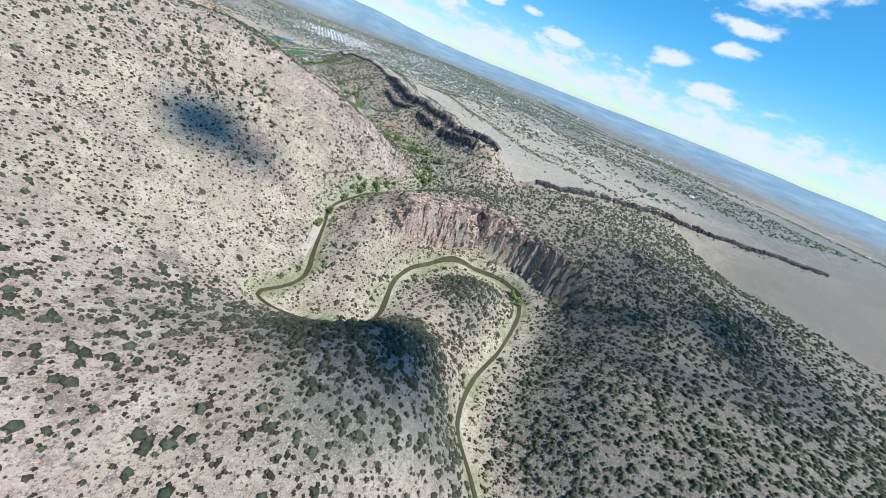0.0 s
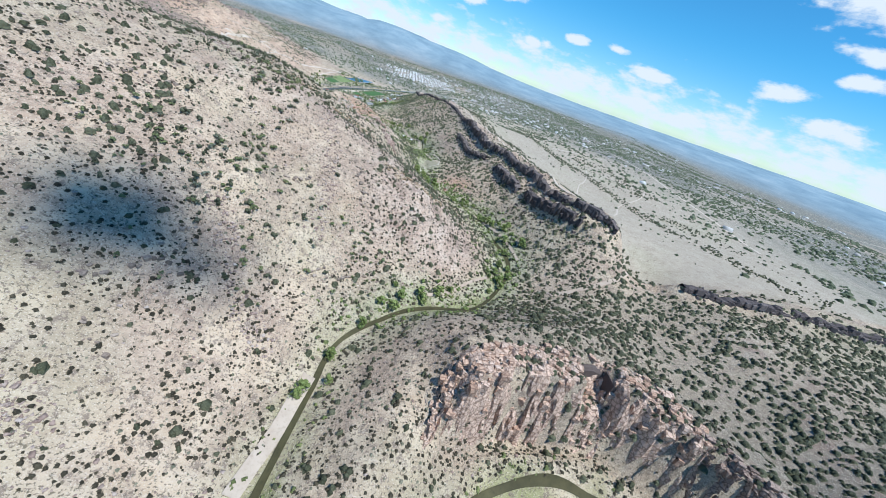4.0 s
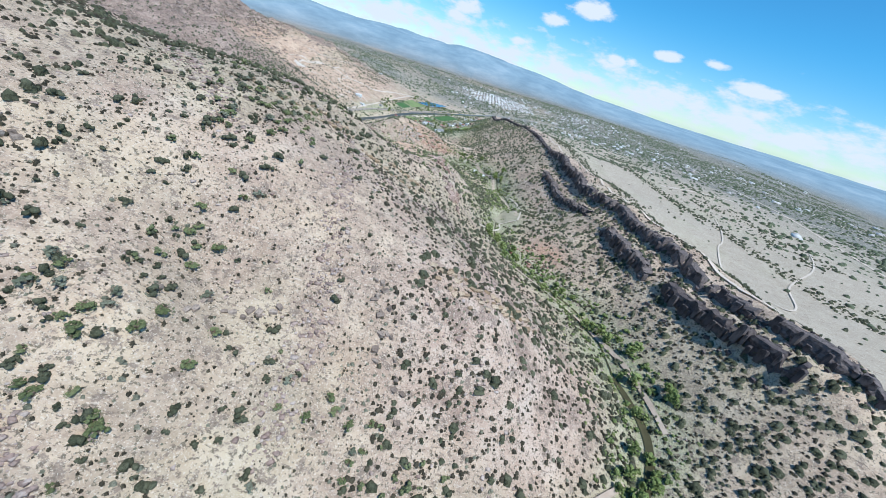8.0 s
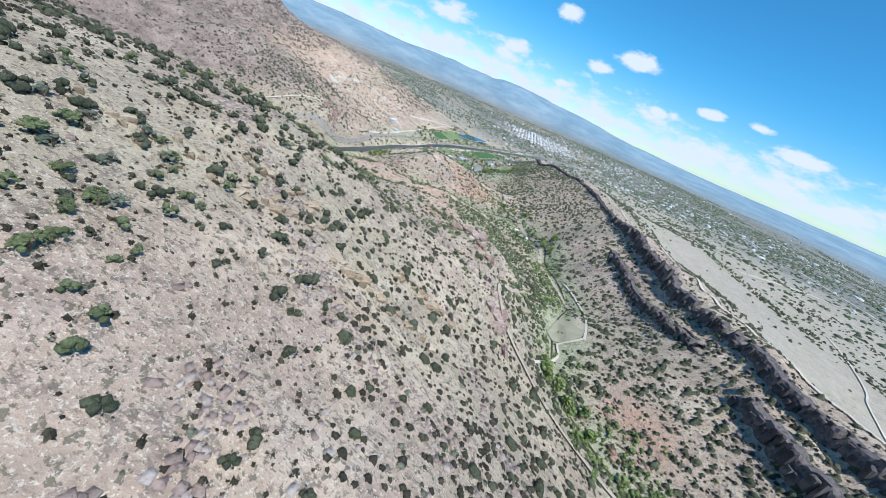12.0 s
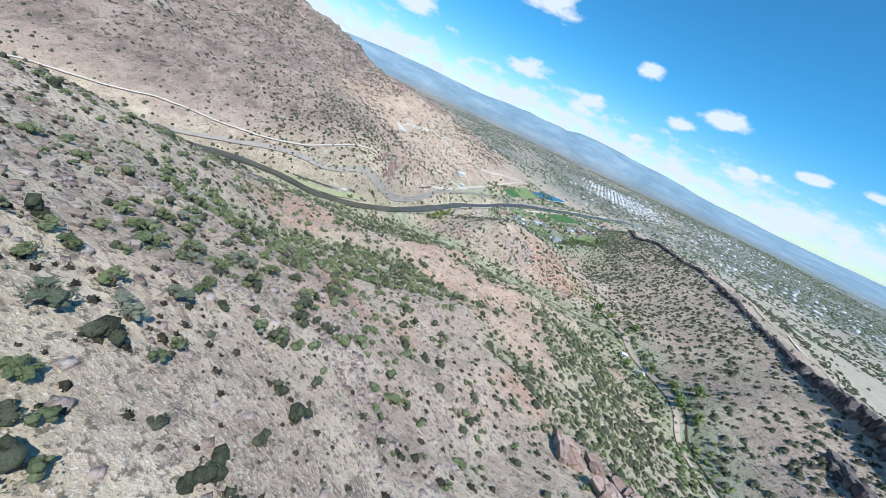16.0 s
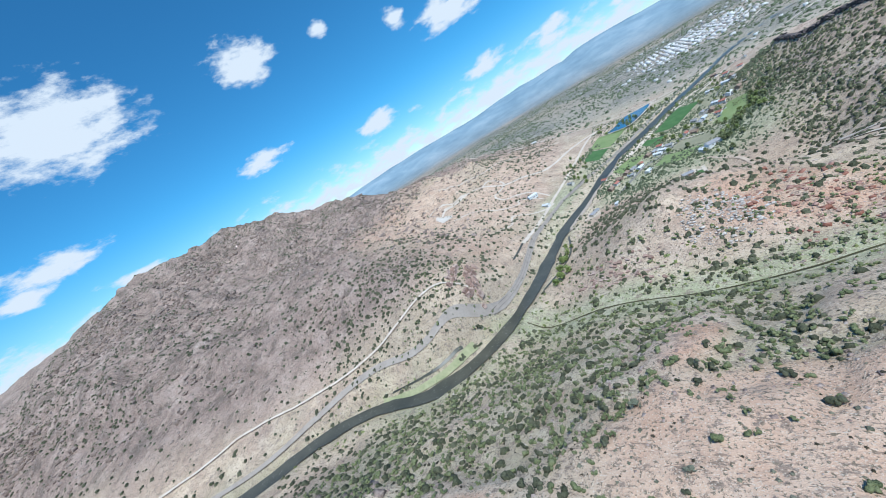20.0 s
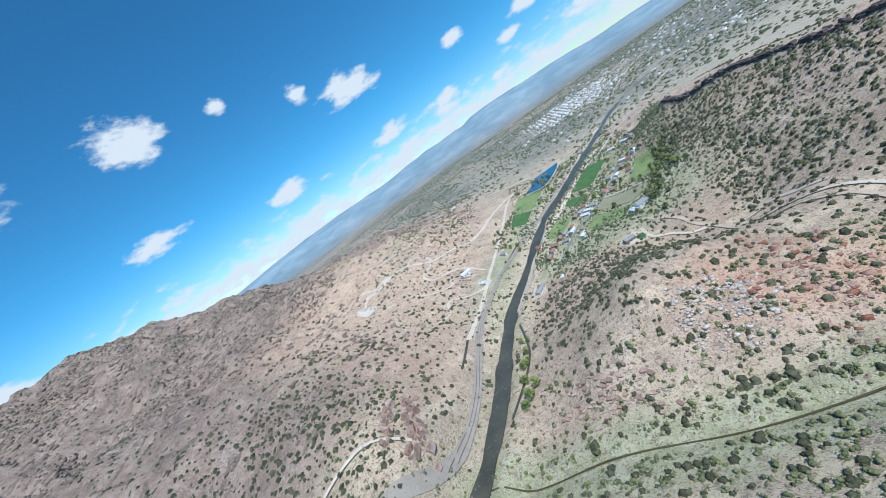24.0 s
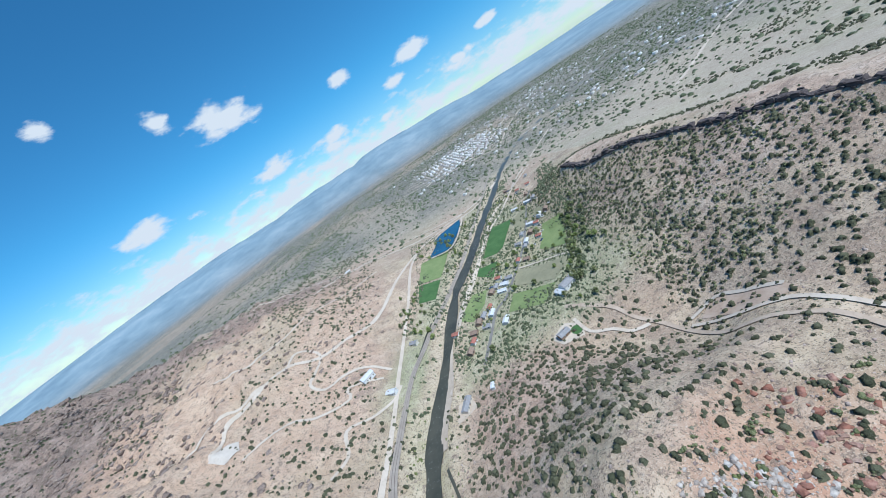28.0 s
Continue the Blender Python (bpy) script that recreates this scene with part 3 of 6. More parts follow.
creek = tagged(ribbon("creek", CREEK + CREEK_2[1:7], 2.8, 0.4, CREEK_M, 4, 2, 0.45), "narrow winding creek of brown water", "creek", kind="structure")
lower_creek = tagged(ribbon("creek_lower", CREEK_2[6:], 0.9, 0.4, CREEK_M, 4, 2, 0.5), "narrow winding creek of brown water", "creek", kind="structure")


# ---- things: helpers ----
def part(name, verts, faces, mat, parent, label="", at=(0, 0, 0)):
    ob = mesh_object(name, verts, faces, mat)
    ob.parent, ob.location = parent, at
    if label:
        ob["label"] = label
    return ob


def thing(name, label, category, group=""):
    return tagged(new(name), label, category, group)


def box(x0, x1, y0, y1, z0, z1):
    v = [(x, y, z) for z in (z0, z1) for x, y in ((x0, y0), (x1, y0), (x1, y1), (x0, y1))]
    return v, [(0, 3, 2, 1), (4, 5, 6, 7), (0, 1, 5, 4), (1, 2, 6, 5), (2, 3, 7, 6), (3, 0, 4, 7)]


def merged(pieces):
    v, f = [], []
    for pv, pf in pieces:
        o = len(v)
        v += list(pv)
        f += [tuple(i + o for i in q) for q in pf]
    return v, f


def lump(rng, r, squash=1.0, rough=0.25, divide=1):
    """A small uneven lump: the shape of a spray of leaves or a worn stone."""
    bm = bmesh.new()
    bmesh.ops.create_icosphere(bm, subdivisions=divide, radius=1.0)
    for v in bm.verts:
        v.co *= r * (1 + rng.uniform(-rough, rough))
        v.co.z *= squash
    out = [tuple(v.co) for v in bm.verts], [tuple(v.index for v in f.verts) for f in bm.faces]
    bm.free()
    return out


def moved(piece, at, turn=0.0, scale=(1, 1, 1)):
    c, s = math.cos(turn), math.sin(turn)
    return [(at[0] + (x * scale[0]) * c - (y * scale[1]) * s, at[1] + (x * scale[0]) * s + (y * scale[1]) * c, at[2] + z * scale[2]) for x, y, z in piece[0]], piece[1]


def sprays(rng, n, radius, height, base, size):
    """Short leafy twigs that stick out of a crown."""
    v, f = [], []
    for _ in range(n):
        a, e = rng.uniform(0, 6.283), rng.uniform(-0.15, 1.45)
        d = Vector((math.cos(a) * math.cos(e), math.sin(a) * math.cos(e), math.sin(e)))
        p = Vector((d.x * radius, d.y * radius, base + max(0, d.z) * height)) * rng.uniform(0.82, 1.0)
        t = d.orthogonal().normalized() * size * rng.uniform(0.6, 1.3)
        u = d.cross(t).normalized() * size * 0.8
        o = len(v)
        v += [tuple(p - t), tuple(p + t), tuple(p + u), tuple(p + d * size * rng.uniform(1.0, 2.2))]
        f += [(o, o + 1, o + 3), (o + 1, o + 2, o + 3), (o + 2, o, o + 3)]
    return v, f


def foliage(name, dark, mid, light, island=False):
    m, n, l, b = material(name, 0.8)
    if island:
        r = n.new("ShaderNodeNewGeometry").outputs["Random Per Island"]
    else:
        r = n.new("ShaderNodeObjectInfo").outputs["Random"]
    f = noise_node(n, l, 1.1, 3)
    base = ramp(n, l, r, (0.0, dark), (0.5, mid), (1.0, light))
    tone = mix(n, l, ramp(n, l, f, (0.4, (0, 0, 0)), (0.7, (0.55, 0.55, 0.55))), base, light)
    leaf = noise_node(n, l, 3.2 if island else 4.5, 5, 0.75)
    tone = mix(n, l, ramp(n, l, leaf, (0.38, (0.55, 0.55, 0.55)), (0.48, (0, 0, 0))), tone, tuple(0.65 * c for c in dark))
    tone = mix(n, l, ramp(n, l, leaf, (0.56, (0, 0, 0)), (0.66, (0.7, 0.7, 0.7))), tone, tuple(min(1, 1.35 * c) for c in light))
    l.new(tone, b.inputs["Base Color"])
    bump(n, l, b, leaf, 1.0, 0.5)
    return m


JUNIPER = foliage("juniper_leaf", (0.10, 0.124, 0.052), (0.155, 0.184, 0.08), (0.23, 0.25, 0.12))
SAGE = foliage("sage_leaf", (0.12, 0.135, 0.085), (0.17, 0.185, 0.13), (0.25, 0.26, 0.19))
SCRUB = foliage("scrub_leaf", (0.048, 0.054, 0.032), (0.082, 0.09, 0.052), (0.145, 0.15, 0.095), True)
PALE = foliage("pale_brush", (0.14, 0.145, 0.10), (0.21, 0.21, 0.15), (0.30, 0.29, 0.21), True)
TUFT = foliage("dry_tuft", (0.035, 0.032, 0.022), (0.06, 0.052, 0.036), (0.12, 0.105, 0.07), True)
POPLAR = foliage("cottonwood_leaf", (0.12, 0.165, 0.05), (0.19, 0.24, 0.075), (0.28, 0.33, 0.12))
WILLOW = foliage("willow_leaf", (0.10, 0.13, 0.05), (0.17, 0.20, 0.08), (0.27, 0.30, 0.12), True)
FAR_TREE = foliage("far_leaf", (0.06, 0.078, 0.045), (0.105, 0.13, 0.075), (0.175, 0.20, 0.125), True)
BARK = two_tone("bark", (0.14, 0.10, 0.07), (0.24, 0.19, 0.14), 3.0, 0.95, 0.6, 0.05)


def rock_material(name, c1, c2, c3, island=True, joints=0.0):
    m, n, l, b = material(name, 0.92)
    r = n.new("ShaderNodeNewGeometry").outputs["Random Per Island"] if island else n.new("ShaderNodeObjectInfo").outputs["Random"]
    grain = noise_node(n, l, 0.7, 6, 0.7)
    base = ramp(n, l, r, (0.0, c1), (0.5, c2), (1.0, c3))
    col = mix(n, l, ramp(n, l, grain, (0.45, (0, 0, 0)), (0.62, (0.8, 0.8, 0.8))), base, tuple(0.55 * v for v in c1))
    col = mix(n, l, ramp(n, l, noise_node(n, l, 0.25, 4), (0.5, (0, 0, 0)), (0.75, (0.5, 0.5, 0.5))), col, c3)
    if joints:
        cell = n.new("ShaderNodeTexVoronoi")
        cell.feature = "DISTANCE_TO_EDGE"
        cell.inputs["Scale"].default_value = joints
        l.new(n.new("ShaderNodeNewGeometry").outputs["Position"], cell.inputs["Vector"])
        col = mix(n, l, ramp(n, l, cell.outputs["Distance"], (0.02, (0.8, 0.8, 0.8)), (0.09, (0, 0, 0))), col, tuple(0.45 * v for v in c1))
    l.new(col, b.inputs["Base Color"])
    bump(n, l, b, grain, 0.9, 0.6)
    return m


PINK_ROCK = rock_material("pink_granite", (0.30, 0.215, 0.18), (0.40, 0.30, 0.255), (0.52, 0.44, 0.39))
DARK_ROCK = rock_material("dark_sandstone", (0.075, 0.062, 0.062), (0.115, 0.095, 0.093), (0.20, 0.168, 0.158), False)
CLIFF_ROCK = rock_material("canyon_rock", (0.44, 0.28, 0.20), (0.60, 0.415, 0.31), (0.70, 0.54, 0.44), False, 0.42)
RED_ROCK = rock_material("red_sandstone", (0.30, 0.13, 0.09), (0.38, 0.19, 0.14), (0.46, 0.30, 0.25))
MOUNT_ROCK = rock_material("mountain_rock", (0.20, 0.15, 0.125), (0.28, 0.215, 0.18), (0.38, 0.31, 0.27))
# rock tone darkened to stand for the shade inside the rim's hollow
HOLLOW_SHADE = two_tone("shaded_rock", (0.09, 0.07, 0.065), (0.14, 0.11, 0.10), 0.4, 0.95, 0.8, 0.5)

rng = random.Random(4)


CLOSE = [(-15, 330, 0), (-60, 450, 0), (-80, 520, 0), (-90, 600, 0), (-95, 680, 0)]


def in_bulk(name, templates, places, mat, label, category="", sink=0.15, close=()):
    """One object of many like things: rows of x, y, size, height factor and turn."""
    vs, fs, n = [], [], 0
    p = np.array(places, float)
    kind = np.arange(len(p)) % len(templates)
    if close:
        by_way = distance_to(p[:, 0], p[:, 1], CLOSE) < 46
        kind = np.where(by_way, len(templates) + np.arange(len(p)) % len(close), kind)
        templates = list(templates) + list(close)
    z = ground_at(p[:, 0], p[:, 1])
    loops, starts = [], []
    for k, (tv, tf) in enumerate(templates):
        sel = np.where(kind == k)[0]
        if not len(sel):
            continue
        tv = np.array(tv)
        tf = np.array(tf)
        c, s = np.cos(p[sel, 4]), np.sin(p[sel, 4])
        size = p[sel, 2]
        x = (tv[None, :, 0] * c[:, None] - tv[None, :, 1] * s[:, None]) * size[:, None] + p[sel, 0][:, None]
        y = (tv[None, :, 0] * s[:, None] + tv[None, :, 1] * c[:, None]) * size[:, None] + p[sel, 1][:, None]
        h = (tv[None, :, 2] * p[sel, 3][:, None] - sink) * size[:, None] + z[sel][:, None]
        vs.append(np.stack([x, y, h], -1).reshape(-1, 3))
        fs.append((tf[None] + (n + np.arange(len(sel)) * len(tv))[:, None, None]).reshape(-1, 3))
        n += len(sel) * len(tv)
    v, f = np.concatenate(vs), np.concatenate(fs)
    me = bpy.data.meshes.new(name)
    me.vertices.add(len(v))
    me.vertices.foreach_set("co", v.ravel())
    me.loops.add(f.size)
    me.loops.foreach_set("vertex_index", f.ravel().astype(np.int32))
    me.polygons.add(len(f))
    me.polygons.foreach_set("loop_start", np.arange(0, f.size, 3))
    me.update(calc_edges=True)
    me.materials.append(mat)
    return tagged(new(name, me), label, category or name.replace("_", " "), kind="stuff")


def tris(piece):
    return piece[0], [t for q in piece[1] for t in ([q] if len(q) == 3 else [(q[0], q[1], q[2]), (q[0], q[2], q[3])])]


def bush(rng, clumps, spray, wide=1.0):
    """An uneven bush one metre in radius, its foot at nought: small clumps in a few lobes."""
    lobes = [(rng.uniform(0, 6.283), rng.uniform(0.2, 0.55), rng.uniform(0.4, 0.62)) for _ in range(max(1, clumps // 6))]
    small = clumps > 8
    out = []
    for k in range(clumps):
        if small:
            a0, d0, r0 = lobes[k % len(lobes)]
            a, e, q = rng.uniform(0, 6.283), rng.uniform(-0.2, 1.5), r0 * rng.uniform(0.5, 1.0)
            at = (d0 * math.cos(a0) + q * math.cos(a) * math.cos(e), d0 * math.sin(a0) + q * math.sin(a) * math.cos(e), 0.35 + r0 * 0.4 + q * math.sin(e) * 0.9)
            r = rng.uniform(0.13, 0.27)
        else:
            a, d = rng.uniform(0, 6.283), rng.uniform(0.05, 0.66)
            at = (d * math.cos(a) * wide, d * math.sin(a) * wide, 0.25 + rng.uniform(0, 0.75) * (1.1 - d))
            r = rng.uniform(0.26, 0.46)
        out.append(moved(lump(rng, r, rng.uniform(0.7, 1.05), 0.35), at, rng.uniform(0, 6)))
    if spray:
        out.append(sprays(rng, spray, 0.85, 0.9, 0.25, 0.07 if small else 0.11))
    return tris(merged(out))




def dome(rng):
    v = [(math.cos(k * 1.571 + 0.6 * r) * (1.0, 0.72)[r] * rng.uniform(0.75, 1.2), math.sin(k * 1.571 + 0.6 * r) * (1.0, 0.72)[r] * rng.uniform(0.75, 1.2), (0.0, 0.65)[r] * rng.uniform(0.8, 1.2)) for r in range(2) for k in range(4)] + [(0, 0, 1.0)]
    f = []
    for k in range(4):
        n = (k + 1) % 4
        f += [(k, n, 4 + n), (k, 4 + n, 4 + k), (4 + k, 4 + n, 8)]
    return v, f


SMALL = [dome(rng) for _ in range(6)]
SHRUBS = [tris(merged([moved(dome(rng), (0, 0, 0), 0, (0.8, 0.75, 1.15)), moved(dome(rng), (rng.uniform(0.4, 0.7), rng.uniform(-0.3, 0.3), 0), 0, (0.5, 0.55, 0.8))])) for _ in range(6)]
LEAFY = [bush(rng, 5, 12) for _ in range(6)]
TUFTED = [tris(merged([moved(dome(rng), (0, 0, 0), 0, (0.55, 0.5, 0.7)), sprays(rng, 5, 0.45, 0.5, 0.1, 0.2)])) for _ in range(6)]


def stone(rng):
    v, f = box(-1, 1, -0.7, 0.7, -0.4, 0.5)
    return tris(([(x * rng.uniform(0.6, 1.1), y * rng.uniform(0.6, 1.1), z * rng.uniform(0.5, 1.1)) for x, y, z in v], f))


STONES = [stone(rng) for _ in range(8)]
nrng = np.random.default_rng(7)


def spread(count, x0, x1, y0, y1, weight, lo, hi, tall=(0.8, 1.2), seed=0):
    """Places over a stretch of the plan, kept by the weight there."""
    g = np.random.default_rng(100 + seed)
    x, y = g.uniform(x0, x1, count), g.uniform(y0, y1, count)
    keep = g.uniform(0, 1, count) < weight(x, y)
    x, y = x[keep], y[keep]
    n = len(x)
    size = lo + (hi - lo) * g.uniform(0, 1, n) ** 2.0
    return np.stack([x, y, size, g.uniform(*tall, n), g.uniform(0, 6.283, n)], 1)


def on_meadow(x, y):
    """1 on the mown oval in the creek valley."""
    return np.hypot((x - 88) * 1.05, (y - 558) * 0.8) < 15


def off_water(x, y):
    dc = np.minimum(distance_to(x, y, CREEK), distance_to(x, y, CREEK_2))
    return ((dc > 4.0) * (distance_to(x, y, RIVER) > 9.0)) * (1 - on_meadow(x, y))


def in_valley(x, y):
    return smooth(985, 1000, y) * smooth(1360, 1330, y) * smooth(-215, -190, x) * smooth(50, 30, x)


def patches(x, y, size, seed, lo=-0.1, hi=0.3):
    return smooth(lo, hi, rough_noise(x, y, size, 3, seed))


def plateau(x, y):
    """The scrubby ground east of the creek."""
    dc = np.minimum(distance_to(x, y, CREEK), distance_to(x, y, CREEK_2))
    east = smooth(90, 130, x) * smooth(345, 320, y) * smooth(10, 30, dc)
    return east


def hog_flank(x, y):
    d, s, _ = near_line(x, y, HOGBACK)
    return (s < 0) * smooth(150, 110, d) * smooth(3, 14, d) * (y > 380) * (y < 1240) * (x > 22)


def east_bands(x, y, d):
    """Belts of trees that run along the back of the hogback."""
    e = d + 12 * rough_noise(x, y, 70, 3, 44) * 0.7
    return 0.75 * smooth(20, 4, np.abs(e - 50)) + 0.6 * smooth(16, 4, np.abs(e - 200)) + 0.3 * smooth(215, 240, e) * patches(x, y, 60, 93) + 0.006


def stony_crest(x, y):
    """A crest of broken rock where little grows."""
    return smooth(58, 30, np.hypot((x + 105) * 0.75, (y - 520) * 1.3))


def bushy(x, y):
    """How thick the dark bushes stand."""
    w = 0.10 + 0.22 * patches(x, y, 45, 41) + 0.24 * smooth(20, -40, x) * smooth(255, 300, y) * smooth(520, 460, y) + 0.62 * plateau(x, y) * (0.55 + 0.45 * patches(x, y, 40, 42, -0.3, 0.1)) + 0.75 * mesa_shade(x, y) + 0.5 * smooth(40, 15, np.hypot(x - 130, y - 170)) + 0.6 * smooth(80, 40, np.hypot(x - 180, y - 335)) + (0.46 + 0.4 * smooth(850, 950, y)) * hog_flank(x, y) * (0.5 + 0.5 * patches(x, y, 50, 58, -0.4, 0.0))
    w = w * (1 - 0.72 * smooth(40, 10, x) * smooth(150, 166, y) * smooth(285, 245, y))
    w = w * (1 - 0.5 * smooth(310, 345, y) * smooth(475, 455, y) * (x < 45))
    spur = smooth(560, 620, y) * smooth(960, 900, y) * (x < 60) * (x > -260) * (distance_to(x, y, RIVER) > 14)
    w = (w * (1 - 0.75 * spur) + 0.5 * spur * draw_at(x, y)) * (1 - 0.9 * bald(x, y)) + 0.34 * smooth(785, 820, y) * smooth(960, 900, y) * (x < 60) * (x > -150) * (0.35 + 0.65 * patches(x, y, 28, 54, -0.3, 0.2)) + 0.5 * smooth(70, 40, np.hypot(x + 82, y - 930)) * (x > -150) * 1.6
    d, s, _ = near_line(x, y, HOGBACK)
    w = np.where((s > 0) & (y > 370) & (d > 12), east_bands(x, y, d), w)
    return np.clip(w, 0, 1) * off_water(x, y) * (1 - in_valley(x, y)) * (1 - 0.55 * stony_crest(x, y))


scrub = in_bulk("scrub", SMALL[:3] + SHRUBS[:3], spread(90000, -330, 480, -30, 1250, bushy, 1.1, 2.6, seed=1), SCRUB, "dark juniper and oak scrub on dry slopes", "scrub", close=LEAFY)
thick = in_bulk("scrub_thicket", SMALL, np.concatenate([spread(13000, 85, 340, -40, 350, lambda x, y: plateau(x, y) * (0.3 + 0.5 * patches(x, y, 30, 94)) * (0.4 + 0.5 * smooth(280, 210, y)), 0.8, 2.2, seed=21), spread(1700, -70, 90, 95, 158, lambda x, y: mesa_shade(x, y) * off_water(x, y), 0.9, 2.4, seed=22), spread(900, 100, 150, 150, 205, lambda x, y: smooth(26, 10, np.hypot(x - 118, y - 182)) * off_water(x, y), 0.8, 1.8, seed=23)]), SCRUB, "dense dark scrub above the creek", "scrub")
brush = in_bulk("pale_brush", SMALL, spread(46000, -260, 330, -20, 1000, lambda x, y: (0.1 + 0.75 * patches(x, y, 34, 46)) * (1 - 0.7 * bald(x, y)) * (near_line(x, y, HOGBACK)[1] * (y > 370) <= 0) * off_water(x, y) * (1 - in_valley(x, y)), 0.35, 1.0, (0.6, 1.0), 2), PALE, "grey-green sagebrush dotted over dry slopes", "brush")
tufts = in_bulk("dry_tufts", SMALL, spread(88000, -220, 200, -20, 760, lambda x, y: (0.3 + 0.3 * patches(x, y, 16, 47, -0.3, 0.3) + 0.2 * patches(x, y, 55, 57, -0.1, 0.3)) * off_water(x, y) * (0.25 * smooth(760, 600, y) + 0.75 * smooth(560, 440, y)), 0.5, 1.2, (0.7, 1.2), 3), TUFT, "low brown tufts and cactus on stony soil", "tufts", close=TUFTED)

SPUR_M = foliage("spur_leaf", (0.105, 0.13, 0.058), (0.172, 0.20, 0.092), (0.26, 0.28, 0.145), True)


def spur_bushes(x, y):
    w = 0.2 + 0.55 * draw_at(x, y) * (0.4 + 0.6 * patches(x, y, 18, 15, -0.2, 0.2))
    return w * (1 - 0.88 * bald(x, y)) * (1 - 0.6 * stony_crest(x, y)) * smooth(490, 540, y) * off_water(x, y) * (distance_to(x, y, RIVER) > 14)


spur_scrub = in_bulk("spur_scrub", [bush(rng, 3, 6) for _ in range(8)], spread(15000, -260, 75, 490, 860, spur_bushes, 1.0, 2.5, (0.75, 1.05), 9), SPUR_M, "green juniper and mountain mahogany in the draws", "scrub", close=LEAFY)

flank_scrub = in_bulk("flank_junipers", [bush(rng, 3, 6) for _ in range(6)], spread(5200, 15, 165, 930, 1250, lambda x, y: hog_flank(x, y) * off_water(x, y) * (0.35 + 0.65 * patches(x, y, 30, 66, -0.3, 0.2)) * smooth(14, 30, np.hypot(x - 30, y - 925)), 1.0, 2.3, (0.75, 1.05), 29), SPUR_M, "grey-green junipers thick on the flank of the hogback", "junipers")


def stony(x, y):
    r = smooth(0.0, 0.4, rough_noise(x, y, 90, 4, 5))
    return np.clip(0.12 + 0.85 * r * patches(x, y, 26, 48, -0.2, 0.2), 0, 1) * off_water(x, y) * (1 - in_valley(x, y))


rocks = in_bulk("loose_rocks", STONES, spread(60000, -330, 230, -20, 940, stony, 0.25, 0.95, (0.6, 1.3), 4), PINK_ROCK, "pinkish broken rocks and ledges on the slopes", "rocks", 0.1)
# ribs of rock that run down the hillside
RIBS = [[(-6, 400, 0), (2, 372, 0), (8, 345, 0), (10, 318, 0)], [(20, 470, 0), (44, 430, 0), (62, 396, 0)], [(-70, 470, 0), (-40, 452, 0), (-8, 430, 0), (30, 420, 0)], [(-90, 420, 0), (-60, 400, 0), (-40, 380, 0)], [(-60, 540, 0), (-20, 520, 0), (16, 512, 0), (40, 508, 0)], [(-30, 300, 0), (-14, 276, 0), (2, 262, 0)], [(-110, 620, 0), (-80, 610, 0), (-50, 600, 0)], [(10, 590, 0), (24, 560, 0), (36, 530, 0)], [(-110, 240, 0), (-70, 225, 0), (-40, 215, 0)]]


def ribbed(x, y):
    d = np.min([distance_to(x, y, r) for r in RIBS], axis=0) + 3 * rough_noise(x, y, 12, 3, 59)
    return smooth(7, 1.5, d) * off_water(x, y)


crest_rocks = in_bulk("crest_rocks", STONES, spread(5200, -165, -55, 470, 580, lambda x, y: stony_crest(x, y) * (0.25 + 0.75 * patches(x, y, 14, 65)), 0.3, 1.1, (0.6, 1.3), 28), PINK_ROCK, "broken rocks over a stony crest", "rocks", 0.1)
rib_rocks = in_bulk("rock_ribs", STONES, spread(60000, -130, 90, 200, 640, ribbed, 0.25, 1.05, (0.7, 1.5), 10), PINK_ROCK, "tilted ribs of pink and ochre rock on the hillside", "rocks", 0.15)
red_rocks = in_bulk("red_rocks", STONES, spread(5000, -120, 120, 470, 960, lambda x, y: np.clip(smooth(40, 10, np.hypot(x + 12, y - 838)) + smooth(26, 8, np.hypot(x - 100, y - 490)), 0, 1) * off_water(x, y), 0.5, 2.2, (0.6, 1.3), 5), RED_ROCK, "red sandstone rubble on a low hill", "rocks", 0.1)
PALE_ROCK = rock_material("pale_boulder", (0.46, 0.39, 0.34), (0.56, 0.50, 0.45), (0.66, 0.62, 0.58))
boulders = in_bulk("pale_boulders", STONES, spread(2600, -90, -10, 805, 870, lambda x, y: smooth(20, 7, np.hypot((x + 52) * 0.7, y - 836) + 5 * rough_noise(x, y, 12, 3, 28)), 0.4, 1.5, (0.6, 1.1), 27), PALE_ROCK, "pale boulders strewn over the red hill's flank", "boulders", 0.1)
far_rocks = in_bulk("mountain_rocks", STONES, spread(42000, -950, -190, 600, 1350, lambda x, y: (0.12 + 0.88 * patches(x, y, 70, 49, -0.2, 0.25)) * patches(x + 0.5 * y, y * 0.6, 30, 53, -0.25, 0.2) * smooth(60, 130, distance_to(x, y, RIVER)) * (1 - 0.8 * smooth(950, 1000, y) * (x > -420)), 1.0, 4.0, (0.6, 1.6), 6), MOUNT_ROCK, "rock ribs on the mountain across the river", "rocks", 0.2)
far_scrub = in_bulk("mountain_scrub", SMALL, spread(30000, -1050, -190, 600, 1500, lambda x, y: (0.25 + 0.75 * patches(x, y, 90, 50)) * (1 - 0.8 * smooth(210, 120, np.hypot(x + 275, y - 1090))) * (distance_to(x, y, RIVER) > 22) * (1 - in_valley(x, y)), 0.9, 2.4, seed=7), SCRUB, "dark scrub on the mountain across the river", "scrub")


